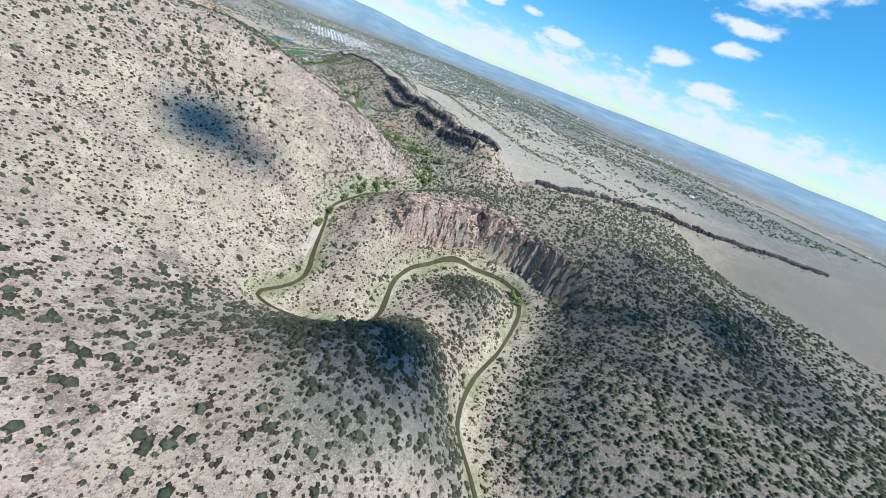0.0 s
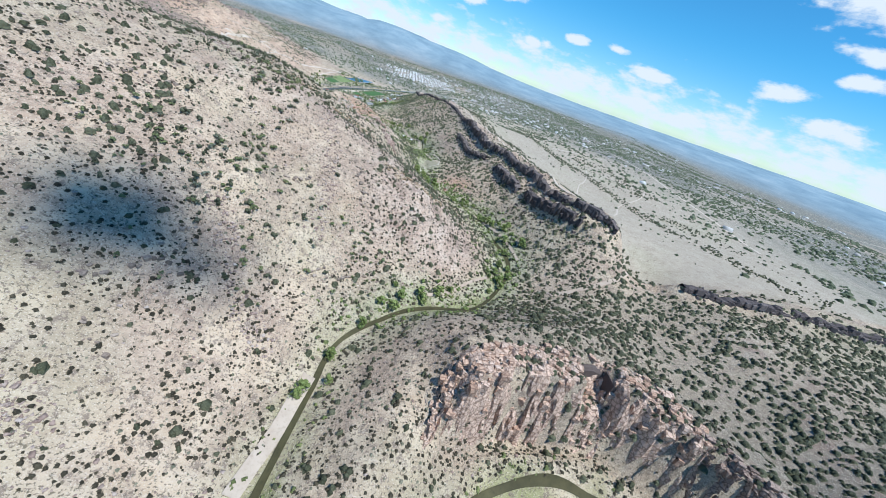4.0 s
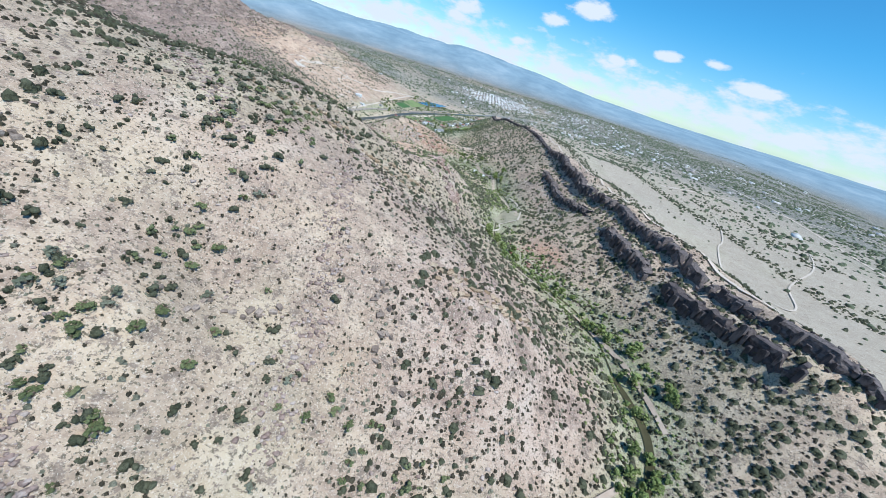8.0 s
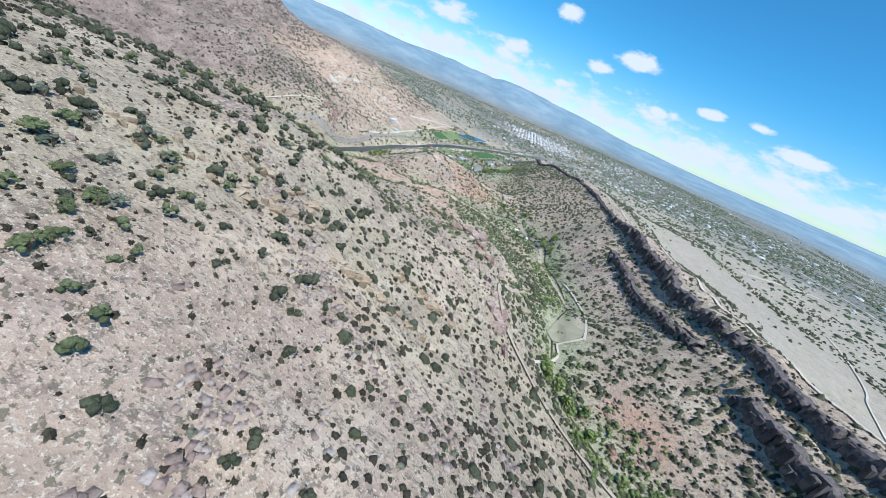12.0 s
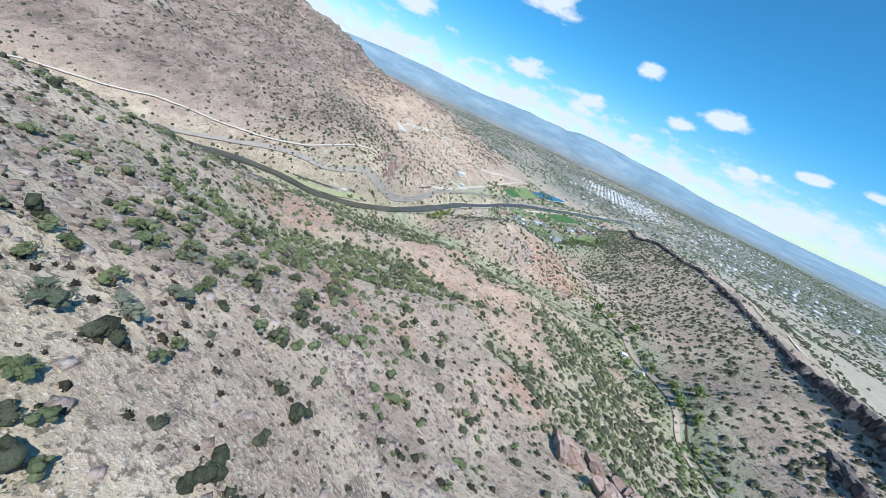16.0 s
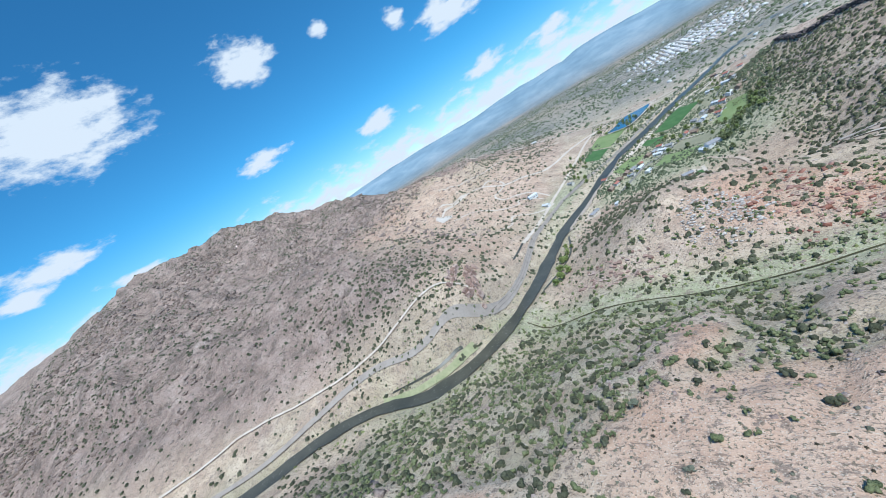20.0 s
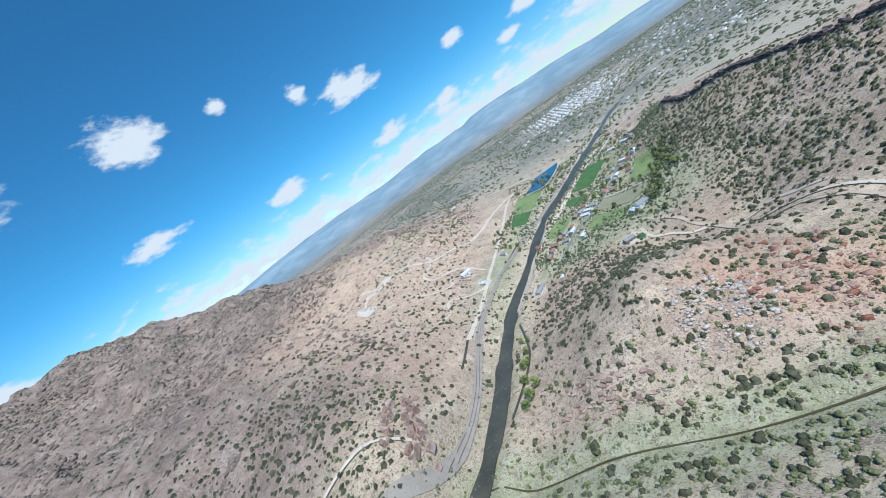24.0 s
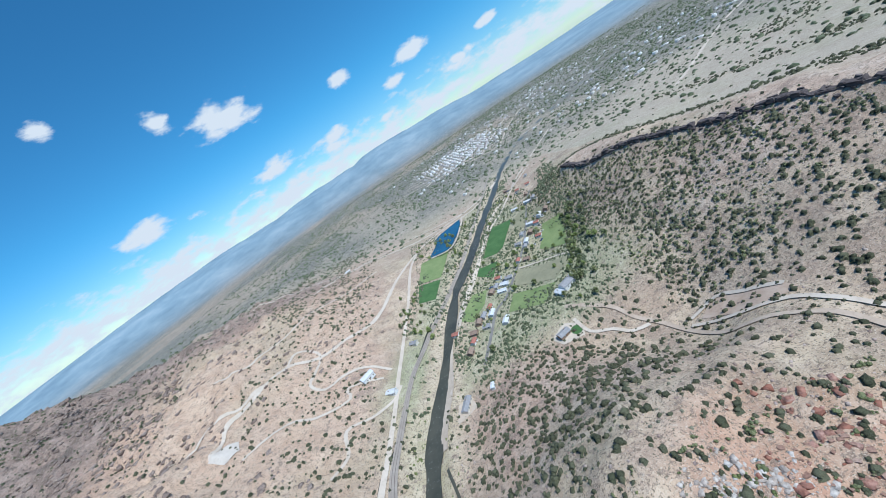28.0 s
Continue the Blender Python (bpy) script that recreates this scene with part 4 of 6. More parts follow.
# ---- junipers that stand singly near the way ----
def juniper(rng, mat, label, category="juniper"):
    t = thing("juniper", label, category, "junipers on the slope")
    v, f = [], []
    for k in range(5):
        a = rng.uniform(0, 6.283)
        v0, f0 = box(-0.07, 0.07, -0.07, 0.07, -0.3, 0.9)
        v0 = [(x * (1.3 - z * 0.5) + z * 0.35 * math.cos(a), y * (1.3 - z * 0.5) + z * 0.35 * math.sin(a), z) for x, y, z in v0]
        v, f = merged([(v, f), (v0, f0)])
    part("trunk", v, f, BARK, t, "twisted grey-brown stems")
    part("crown", *bush(rng, 24, 80), mat, t)
    return t


protos = [juniper(random.Random(20 + k), JUNIPER, "dark green rounded juniper bush on stony soil") for k in range(5)] + [juniper(random.Random(40 + k), SAGE, "grey-green dusty brush on stony soil", "bush") for k in range(2)]
spots = spread(6400, -170, 60, 60, 700, lambda x, y: (0.12 + 0.5 * patches(x, y, 40, 51) + draw_at(x, y)) * off_water(x, y), 1.6, 2.6, (0.8, 1.1), 8)
spots = spots[(spots[:, 1] > 262) | (spots[:, 0] > 30)]
by_way = distance_to(spots[:, 0], spots[:, 1], CLOSE)
spots = spots[np.argsort(by_way, kind="stable")]
low, mid_way, high = spots[spots[:, 1] < 330], spots[(spots[:, 1] >= 330) & (spots[:, 1] < 470)], spots[spots[:, 1] >= 470]
in_bulk("juniper_stand", [bush(random.Random(50 + k), 9, 20) for k in range(5)], np.concatenate([low[60:130], mid_way[44:80], high[170:330]]), SPUR_M, "rounded junipers scattered over the farther slope", "junipers")
spots = np.concatenate([low[:60], mid_way[:44], high[:170]])
for k, (x, y, s, h, a) in enumerate(spots):
    z = ground_at(x, y)[0]
    m = Matrix.LocRotScale((x, y, z - 0.1), Euler((0, 0, a)), (s, s * rng.uniform(0.8, 1.1), s * h * 0.85))
    ob = protos[k % 7] if k < 7 else copy_thing(protos[k % 7], m)
    ob.matrix_basis = m


# ---- rock ledges of the ridges and the canyon ----
def block(rng):
    """A squarish block of jointed rock a metre in half-width, its corners broken."""
    bm = bmesh.new()
    bmesh.ops.create_cube(bm, size=2.0)
    bmesh.ops.subdivide_edges(bm, edges=bm.edges[:], cuts=1, use_grid_fill=True)
    lean = rng.uniform(-0.12, 0.12), rng.uniform(-0.12, 0.12)
    for v in bm.verts:
        corner = (abs(v.co.x) > 0.9) + (abs(v.co.y) > 0.9) + (abs(v.co.z) > 0.9)
        k = (1.0, 1.0, rng.uniform(0.9, 1.02), rng.uniform(0.7, 0.98))[corner]
        v.co = Vector((v.co.x * k + rng.uniform(-0.1, 0.1), v.co.y * k + rng.uniform(-0.1, 0.1), v.co.z * (1 if corner < 3 else rng.uniform(0.8, 1.0)) + lean[0] * v.co.x + lean[1] * v.co.y + rng.uniform(-0.05, 0.05)))
    me = bpy.data.meshes.new("rock_block")
    bm.to_mesh(me)
    bm.free()
    return me


def blocks_for(mat, seed, n=9):
    out = []
    for k in range(n):
        me = block(random.Random(seed + k))
        me.materials.append(mat)
        out.append(me)
    return out


DARK_BLOCKS, CLIFF_BLOCKS = blocks_for(DARK_ROCK, 300), blocks_for(CLIFF_ROCK, 320)


def add_block(parent, meshes, k, x, y, z, sx, sy, sz, turn, lean=0.0):
    ob = new("rock_block", meshes[k % len(meshes)])
    ob.parent = parent
    ob.matrix_basis = Matrix.LocRotScale((x, y, z), Euler((lean, rng.uniform(-0.06, 0.06), turn)), (sx, sy, sz))


def ledge(name, label, line, offset, y_from, y_to, reach, meshes, every, core, by_x=False, least=5.0):
    """A broken wall of jointed rock below a crest: a faceted face and blocks set in it."""
    p = curve_points(line, 1.5)
    t = np.gradient(p, axis=0)
    t /= np.linalg.norm(t, axis=1, keepdims=True)
    side = np.stack([-t[:, 1], t[:, 0]], 1) * (-1 if offset < 0 else 1)
    keep = [i for i in range(len(p)) if y_from <= p[i][0 if by_x else 1] <= y_to]
    q = p + side * abs(offset)
    rows = [(reach, -1.5), (reach * 0.86, 0.15), (reach * 0.85, 0.42), (reach * 0.80, 0.6), (reach * 0.79, 0.82), (reach * 0.74, 1.0), (reach * 0.2, 1.05), (-3.0, 0.7)]
    v, f = [], []
    g = random.Random(len(name))
    run, left, heights = (0.0, 1.0, []), 0, []
    for i in keep:
        if left <= 0:
            run = g.uniform(-0.9, 0.9), g.choice((0.5, 0.8, 0.9, 0.95, 1.0, 1.05)), [g.uniform(-0.5, 0.5) for _ in rows]
            left = g.choice((1, 1, 2, 2, 3, 4))
        left -= 1
        a, b = q[i] + side[i] * reach, q[i] - side[i] * 1.0
        za, zb = float(ground_at(*a)[0]), float(ground_at(*b)[0])
        rise = max(least, zb + 0.8 - za) * run[1]
        heights.append((i, za, rise))
        for k, (out, up) in enumerate(rows):
            inner = 0 < k < 7
            e = q[i] + side[i] * (out + (0.8 * run[0] + run[2][k] + g.uniform(-0.2, 0.2) if inner else 0))
            z = za + rise * up + (g.uniform(-0.25, 0.25) if inner else 0) if k < 7 else float(ground_at(*e)[0]) - 1.5
            v.append((e[0], e[1], z if k else za - 1.5))
    m = len(rows)
    for k in range(len(keep) - 1):
        o = m * k
        f += [(o + j, o + m + j, o + m + 1 + j, o + 1 + j) for j in range(m - 1)]
    wall = tagged(mesh_object(name, v, f, core), label, "cliff", kind="structure")
    stride = max(1, int(every / 1.5))
    for k, (i, za, rise) in enumerate(heights[::stride]):
        turn = math.atan2(t[i][1], t[i][0]) + rng.uniform(-0.3, 0.3)
        h = rise * rng.uniform(0.2, 0.5)
        a = q[i] + side[i] * reach * rng.uniform(0.68, 0.92)
        add_block(wall, meshes, k, a[0], a[1], za + rise * rng.uniform(0.15, 0.85), every * rng.uniform(0.25, 0.6), rng.uniform(0.8, 1.6), h, turn, rng.uniform(-0.1, 0.1))
        if rng.random() < 0.5:
            a = q[i] + side[i] * rng.uniform(-1.0, reach * 0.45)
            add_block(wall, meshes, k + 2, a[0], a[1], za + rise * 1.0 - 0.3, every * rng.uniform(0.2, 0.5), rng.uniform(0.6, 1.3), rng.uniform(0.6, 1.4), turn + rng.uniform(-0.5, 0.5))
        if rng.random() < 0.6:
            b = q[i] + side[i] * reach * rng.uniform(1.0, 1.9)
            s = rng.uniform(0.4, 1.1)
            add_block(wall, meshes, k + 3, b[0], b[1], float(ground_at(*b)[0]) + s * 0.3, s * 1.3, s, s * 0.8, rng.uniform(0, 3.1), rng.uniform(-0.3, 0.3))
    return wall


ledge("cliff_hogback", "dark sandstone ledge along the crest of a hogback ridge", HOGBACK, 2.0, 384, 780, 8.5, DARK_BLOCKS, 3.0, DARK_ROCK)
ledge("cliff_hogback_lower", "lower dark sandstone ledge under the hogback crest", HOGBACK, 20.5, 400, 458, 7.5, DARK_BLOCKS, 3.0, DARK_ROCK)
ledge("cliff_hogback_outcrop", "short dark sandstone outcrop below the hogback crest", HOGBACK, 22.0, 470, 524, 7.5, DARK_BLOCKS, 3.0, DARK_ROCK)
ledge("cliff_hogback_bench", "low second ledge of dark sandstone", HOGBACK, 22.5, 560, 690, 6.0, DARK_BLOCKS, 4.5, DARK_ROCK)
ledge("cliff_hogback_far", "thin dark caprock on the far end of the hogback", HOGBACK, 2.0, 780, 1225, 6.0, DARK_BLOCKS, 6.0, DARK_ROCK, least=3.2)
ledge("cliff_east", "dark caprock along the ridge east of the gap", RIDGE_E, -2.0, 262, 740, 7.5, DARK_BLOCKS, 6.0, DARK_ROCK, True)

# canyon wall in the bend of the creek
rim, foot = curve_points(RIM, 0.5), curve_points(FOOT, 0.5)
STEPS, count = 34, 190


def canyon_wall(name, label, first, last, mat, meshes):
    """A stretch of the jointed wall between the rim and the talus."""
    v, f = [], []
    n = last - first
    us = np.arange(first, last) / (count - 1)
    A = np.array([rim[int(u * (len(rim) - 1))] for u in us])
    B = np.array([foot[int(u * (len(foot) - 1))] for u in us])
    T = np.linspace(0.02, 0.86, STEPS + 1)
    P = A[:, None] * (1 - T)[None, :, None] + B[:, None] * T[None, :, None]
    Z = ground_at(P[..., 0].ravel(), P[..., 1].ravel()).reshape(P.shape[:2])
    out = (B - A) / np.linalg.norm(B - A, axis=1, keepdims=True)
    I, K = np.meshgrid(np.arange(first, last), np.arange(STEPS + 1), indexing="ij")
    cell = np.floor(I / 3.2 + 0.8 * rough_noise(I * 1.0, K * 1.0, 9, 2, 5)), np.floor(K / 4.0 + 1.2 * rough_noise(I * 1.0, K * 1.0, 7, 2, 6))
    push = 3.2 * lattice(cell[0], cell[1], 3) + 1.3 * lattice(cell[0], cell[0] * 0, 4) + 0.9 * rough_noise(I * 1.0, K * 1.0, 3, 2, 8) + 1.2 * rough_noise(I * 1.0, K * 0.6, 16, 3, 7, True) - 2.0
    edge = np.minimum(np.minimum(K / 3.0, (STEPS - K) / 7.0), np.minimum((I - first) / 8.0, (last - 1 - I) / 8.0)).clip(0, 1)
    push = (push + 1.2) * edge - 1.2
    X = P[..., 0] + out[:, None, 0] * push * 0.8
    Y = P[..., 1] + out[:, None, 1] * push * 0.8
    H = Z + push * 0.6
    v = np.stack([X, Y, H], -1).reshape(-1, 3)
    m = STEPS + 1
    f = [(i * m + k, i * m + k + 1, i * m + m + k + 1, i * m + m + k) for i in range(n - 1) for k in range(STEPS)]
    wall = tagged(mesh_object(name, v, f, mat), label, "cliff", kind="structure")
    for i in range(0, n, 3):
        for k in range(6):
            if rng.random() < 0.3:
                continue
            j = int((0.06 + 0.76 * (k + rng.random()) / 6) * STEPS)
            turn = math.atan2(out[i][1], out[i][0]) + math.pi / 2 + rng.uniform(-0.3, 0.3)
            s = rng.uniform(0.6, 1.9)
            x, y, z = v[i * m + j]
            add_block(wall, meshes, i + k, x, y, z - 0.2, s, s * rng.uniform(0.6, 0.9), s * rng.uniform(0.7, 1.5), turn, rng.uniform(-0.2, 0.2))
    return wall


canyon_wall("cliff_canyon", "pink fractured rock wall above a bend of the creek", 0, 146, CLIFF_ROCK, CLIFF_BLOCKS)
# browner, darker canyon rock: the west-facing wall's shade is in its colour
SHADE_ROCK = rock_material("shaded_brown_rock", (0.23, 0.165, 0.135), (0.34, 0.25, 0.205), (0.47, 0.36, 0.30), False, 0.4)
canyon_wall("cliff_canyon_dark", "broken rock wall in the bend of the creek, coloured dark for shade", 140, 190, SHADE_ROCK, blocks_for(SHADE_ROCK, 340))
# the hollow under the rim: side wall and back, coloured dark as its shade
back = thing("rock_hollow", "hollow under the pink canyon rim, its shade painted dark", "hollow")
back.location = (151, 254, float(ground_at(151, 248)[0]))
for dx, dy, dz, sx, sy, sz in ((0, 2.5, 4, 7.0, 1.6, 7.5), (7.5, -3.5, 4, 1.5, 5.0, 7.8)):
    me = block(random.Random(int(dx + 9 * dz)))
    me.materials.append(HOLLOW_SHADE)
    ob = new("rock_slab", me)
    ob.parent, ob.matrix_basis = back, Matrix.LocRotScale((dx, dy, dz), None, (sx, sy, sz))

# ---- ribs and outcrops of tilted rock on the slopes ----
OCHRE_ROCK = rock_material("ochre_rock", (0.30, 0.21, 0.13), (0.44, 0.33, 0.22), (0.56, 0.45, 0.33), False)
ROSE_ROCK = rock_material("rose_rock", (0.29, 0.19, 0.15), (0.42, 0.295, 0.24), (0.54, 0.42, 0.36), False)
RUST_ROCK = rock_material("rust_rock", (0.30, 0.175, 0.13), (0.40, 0.26, 0.20), (0.50, 0.37, 0.30), False)
GREY_ROCK = rock_material("grey_rib_rock", (0.20, 0.155, 0.125), (0.31, 0.245, 0.20), (0.43, 0.355, 0.295), False)
RIB_BLOCKS = {"ochre": blocks_for(OCHRE_ROCK, 360, 5), "rose": blocks_for(ROSE_ROCK, 370, 5), "rusty": blocks_for(RUST_ROCK, 380, 5), "grey": blocks_for(GREY_ROCK, 390, 5)}


def outcrop(tone, label, line, every, size, tall, spread_out=1.5):
    """Slabs that stand out of the ground in a broken row, leaning with the bedding."""
    p = curve_points(line, every)
    t = np.gradient(p, axis=0)
    o = thing("rock_outcrop", label, "outcrop", "rock outcrops")
    x0, y0 = p.mean(0)
    z0 = float(ground_at(x0, y0)[0])
    o.location = (x0, y0, z0)
    for k in range(len(p)):
        if rng.random() < 0.12:
            continue
        x, y = p[k] + np.array([rng.gauss(0, spread_out), rng.gauss(0, spread_out)])
        s, h = size * rng.uniform(0.55, 1.35), tall * rng.uniform(0.5, 1.3)
        add_block(o, RIB_BLOCKS[tone], k, x - x0, y - y0, float(ground_at(x, y)[0]) - z0 + 0.1 * h, s, s * rng.uniform(0.4, 0.85), h, math.atan2(t[k][1], t[k][0]) + rng.gauss(0, 0.5), rng.uniform(-0.1, 0.5))


for line in ([(-60, 424), (-47, 431), (-32, 437), (-20, 447)], [(-14, 442), (-4, 446), (9, 448), (18, 446)], [(-43, 448), (-35, 449), (-25, 452)], [(37, 374), (52, 377), (69, 384), (86, 391)], [(44, 368), (60, 374), (76, 382)], [(-2, 462), (8, 466), (20, 466)]):
    outcrop("ochre", "tilted rib of ochre rock on the hillside", line, 1.5, 1.2, 0.8, 1.7)
for line in ([(19, 362), (25, 352), (32, 343), (40, 332)], [(-52, 254), (-44, 266), (-36, 279), (-34, 288)], [(-46, 245), (-40, 241), (-31, 241)], [(13, 298), (26, 305), (42, 311)], [(-40, 266), (-31, 271), (-23, 275)], [(-90, 330), (-78, 340), (-66, 344)], [(-20, 330), (-12, 338), (-2, 342)], [(-70, 390), (-58, 398), (-44, 402)], [(-150, 532), (-135, 536), (-118, 530)], [(-110, 512), (-101, 522), (-92, 530)], [(-88, 503), (-80, 510), (-76, 520)], [(-128, 523), (-114, 527), (-104, 536)]):
    outcrop("grey", "broken rib of grey-brown rock on the slope", line, 1.6, 1.0, 0.7, 1.9)
for line, size, tall in (([(1, 580), (8, 570), (16, 560), (21, 554)], 2.2, 2.4), ([(6, 584), (14, 573), (22, 563)], 1.8, 1.8), ([(17, 546), (22, 538), (27, 530)], 1.8, 1.8), ([(35, 500), (39, 491), (43, 482)], 2.0, 2.2), ([(30, 512), (34, 503)], 1.5, 1.6), ([(-142, 830), (-122, 826), (-102, 816)], 1.3, 0.8), ([(-134, 840), (-112, 832), (-90, 826)], 1.3, 0.8), ([(-128, 822), (-108, 817), (-86, 812)], 1.2, 0.7), ([(-215, 838), (-209, 824), (-207, 808)], 2.4, 2.6), ([(-224, 852), (-217, 840), (-214, 826)], 2.4, 2.6), ([(-230, 842), (-224, 828), (-220, 812)], 2.2, 2.2)):
    outcrop("rose", "tilted slabs of rose-coloured rock above the valley", line, 1.6, size, tall, 2.0)
for line in ([(-44, 853), (-18, 843), (10, 834)], [(-36, 841), (-10, 831), (14, 824)], [(-28, 830), (-6, 822), (12, 817)], [(97, 508), (103, 497), (111, 482)], [(102, 512), (109, 500), (116, 488)]):
    outcrop("rusty", "broken ledge of rust-red sandstone", line, 1.7, 0.8, 0.55, 3.2)

# ---- roads, tracks and the railway ----
GRAVEL = two_tone("ballast", (0.30, 0.26, 0.225), (0.38, 0.335, 0.29), 0.15, 0.95)
ASPHALT = two_tone("old_asphalt", (0.19, 0.18, 0.17), (0.26, 0.25, 0.235), 0.1, 0.9)
SANDY = two_tone("pale_sand", (0.44, 0.36, 0.285), (0.54, 0.46, 0.38), 0.1, 0.95)
STEEL = two_tone("rail_steel", (0.22, 0.17, 0.14), (0.3, 0.25, 0.22), 2.0, 0.5, metal=0.8)


DIRT = two_tone("tan_dirt", (0.40, 0.31, 0.24), (0.50, 0.41, 0.33), 0.08, 0.95)


def way(name, line, width, label, mat=None, lift=0.3, kind_name="road"):
    lift += 0.35
    return tagged(ribbon(name, line, width, lift, mat or TRACK, 4, 2, 0.12, seed=len(bpy.data.objects) % 97), label, kind_name, kind="structure")


way("road_valley", [(-35, 1008), (-13, 983), (-7, 964), (1, 946), (5, 922), (11, 906), (26, 893), (37, 875), (40, 840), (45, 811), (64, 773), (80, 736), (82, 700), (92, 640), (98, 600), (96, 562)], 3.0, "tan dirt road up the creek valley", DIRT)
way("road_track", [(7, 932), (22, 912), (37, 899), (42, 887), (48, 870)], 2.6, "narrow dirt track above the road", None, 0.4)
way("road_track_upper", [(11, 937), (29, 937), (36, 924), (44, 908)], 2.4, "faint track across a bare cut slope", None, 0.4)
way("road_loop", [(-37, 992), (-35, 974), (-23, 965), (-16, 955), (-5, 953)], 2.8, "looping dirt drive beside a house")
way("road_river", [(-146, 999), (-130, 1060), (-112, 1088), (-71, 1157), (-15, 1245), (69, 1358), (141, 1445), (255, 1580)], 3.6, "pale road along the river bank")
way("road_village", [(-112, 1008), (-98, 1032), (-80, 1063), (-64, 1074), (-34, 1117), (14, 1186), (59, 1268)], 3.0, "village lane between fields", ASPHALT)
way("road_lane", [(-118, 1070), (-94, 1114), (-48, 1195), (7, 1296), (74, 1352), (119, 1403)], 3.4, "pale lane between the river and the fields")
way("road_farm", [(-36, 1111), (-13, 1091), (5, 1063), (2, 1050)], 2.6, "straight pale farm drive between fields")
way("road_mine", [(-333, 1022), (-335, 1062), (-310, 1078), (-286, 1102), (-257, 1102), (-227, 1114), (-192, 1146), (-164, 1234), (-128, 1301), (-82, 1344), (-1, 1376), (84, 1477)], 4.0, "graded dirt road through the diggings")
way("road_switchback", [(-286, 1102), (-278, 1121), (-255, 1108), (-256, 1083), (-259, 1065), (-245, 1054), (-230, 1066), (-207, 1067), (-188, 1054)], 2.8, "bending dirt track on a bare slope")
way("road_lower", [(-229, 959), (-220, 974), (-223, 998), (-206, 1006), (-189, 1018), (-182, 1031)], 2.6, "dirt track near the river")
way("road_diggings", [(-381, 1037), (-341, 1069), (-310, 1082), (-285, 1102)], 3.0, "rough dirt track through old diggings")
way("road_pit", [(-303, 1008), (-271, 1027), (-250, 1024), (-222, 1031), (-225, 1046), (-195, 1046)], 2.6, "rough dirt track past a bare pit")
way("road_bench", [(-288, 1272), (-235, 1346), (-141, 1383), (-29, 1374)], 3.2, "dirt road under a pink bluff")
way("road_slope", [(-360, 1116), (-330, 1132), (-300, 1157), (-270, 1195), (-231, 1236), (-196, 1289)], 2.4, "faint track across bare pink ground")
way("road_terrace", [(-420, 1324), (-268, 1331), (-198, 1356), (-105, 1354), (-10, 1385), (73, 1455)], 4.0, "road along a low terrace")
way("road_bank", [(-201, 931), (-190, 1004), (-176, 1077), (-159, 1151), (-146, 1248), (-128, 1301)], 3.4, "dirt road beside the railway")
way("trail_mountain", [(-700, 500), (-610, 545), (-525, 588), (-452, 642), (-391, 704), (-340, 738), (-300, 760), (-261, 789), (-234, 812), (-211, 818)], 1.7, "pale walking trail cut into the mountain's foot", None, 0.9, "trail")
way("road_hogback", [(236, 372), (226, 392), (216, 420), (200, 470), (190, 530), (182, 620), (175, 730), (174, 834), (172, 920)], 2.6, "narrow road along the back of the hogback", None, 0.5)
way("trail_plain", [(393, 757), (360, 690), (330, 640), (312, 617), (282, 560), (260, 520), (250, 470), (240, 430), (238, 380)], 1.5, "pale footpath over the dry plain", None, 0.4, "trail")
way("trail_plain_spur", [(480, 700), (450, 660), (413, 619), (371, 585), (345, 560), (318, 520), (290, 500), (262, 500)], 1.6, "pale crooked track over the dry plain", None, 0.4, "trail")
way("trail_creek", [(78, 316), (92, 322), (108, 336), (126, 348)], 2.0, "worn path beside the creek", DIRT, 0.4, "trail")
way("trail_creek_upper", [(150, 372), (146, 396), (139, 418), (122, 446), (84, 470), (62, 482), (42, 496), (36, 520), (50, 545)], 2.0, "worn path along the creek's far side", DIRT, 0.4, "trail")
way("sand_bar", [(160, 327), (180, 331), (208, 340), (226, 352)], 3.2, "pale sandy wash", DIRT, 0.35, "sand")
way("sand_bank", [(-161, 957), (-155, 979), (-144, 1008), (-138, 1039)], 8.0, "pinkish sand beach on the river", SANDY, 0.5, "sand")
way("grass_bar", [(-272, 741), (-258, 744), (-238, 751), (-220, 767), (-209, 784)], 4.6, "low grassy bar between two arms of the river", two_tone("bar_grass", (0.25, 0.27, 0.14), (0.38, 0.37, 0.22), 0.2), 0.45, "grass")
tagged(ribbon("river_arm", [(-266, 747), (-252, 752), (-238, 758), (-226, 768), (-216, 779)], 1.5, 0.5, WATER_M, 4, 1, 0.35), "narrow side arm of the dark river", "river", kind="structure")
way("trail_meadow", [(97, 552), (100, 566), (106, 600), (104, 624), (99, 643)], 1.3, "pale path past a meadow", None, 0.5, "trail")
way("trail_meadow_near", [(60, 500), (71, 516), (81, 530), (82, 542), (89, 547), (97, 553)], 1.3, "pale path to a meadow", None, 0.5, "trail")
way("gravel_bar", [(12, 208), (15, 218), (19, 230), (22, 244), (25, 256)], 5.5, "pale gravel bar beside the creek", SANDY, 0.3, "sand")
way("railway", [(-480, 612), (-372, 674), (-326, 727), (-286, 757), (-247, 769), (-224, 788), (-202, 814), (-193, 862), (-193, 949), (-176, 1024), (-155, 1067), (-112, 1141), (-54, 1246), (131, 1645), (240, 1800)], 4.2, "railway bed of grey ballast along the river", GRAVEL, 0.7, "railway")
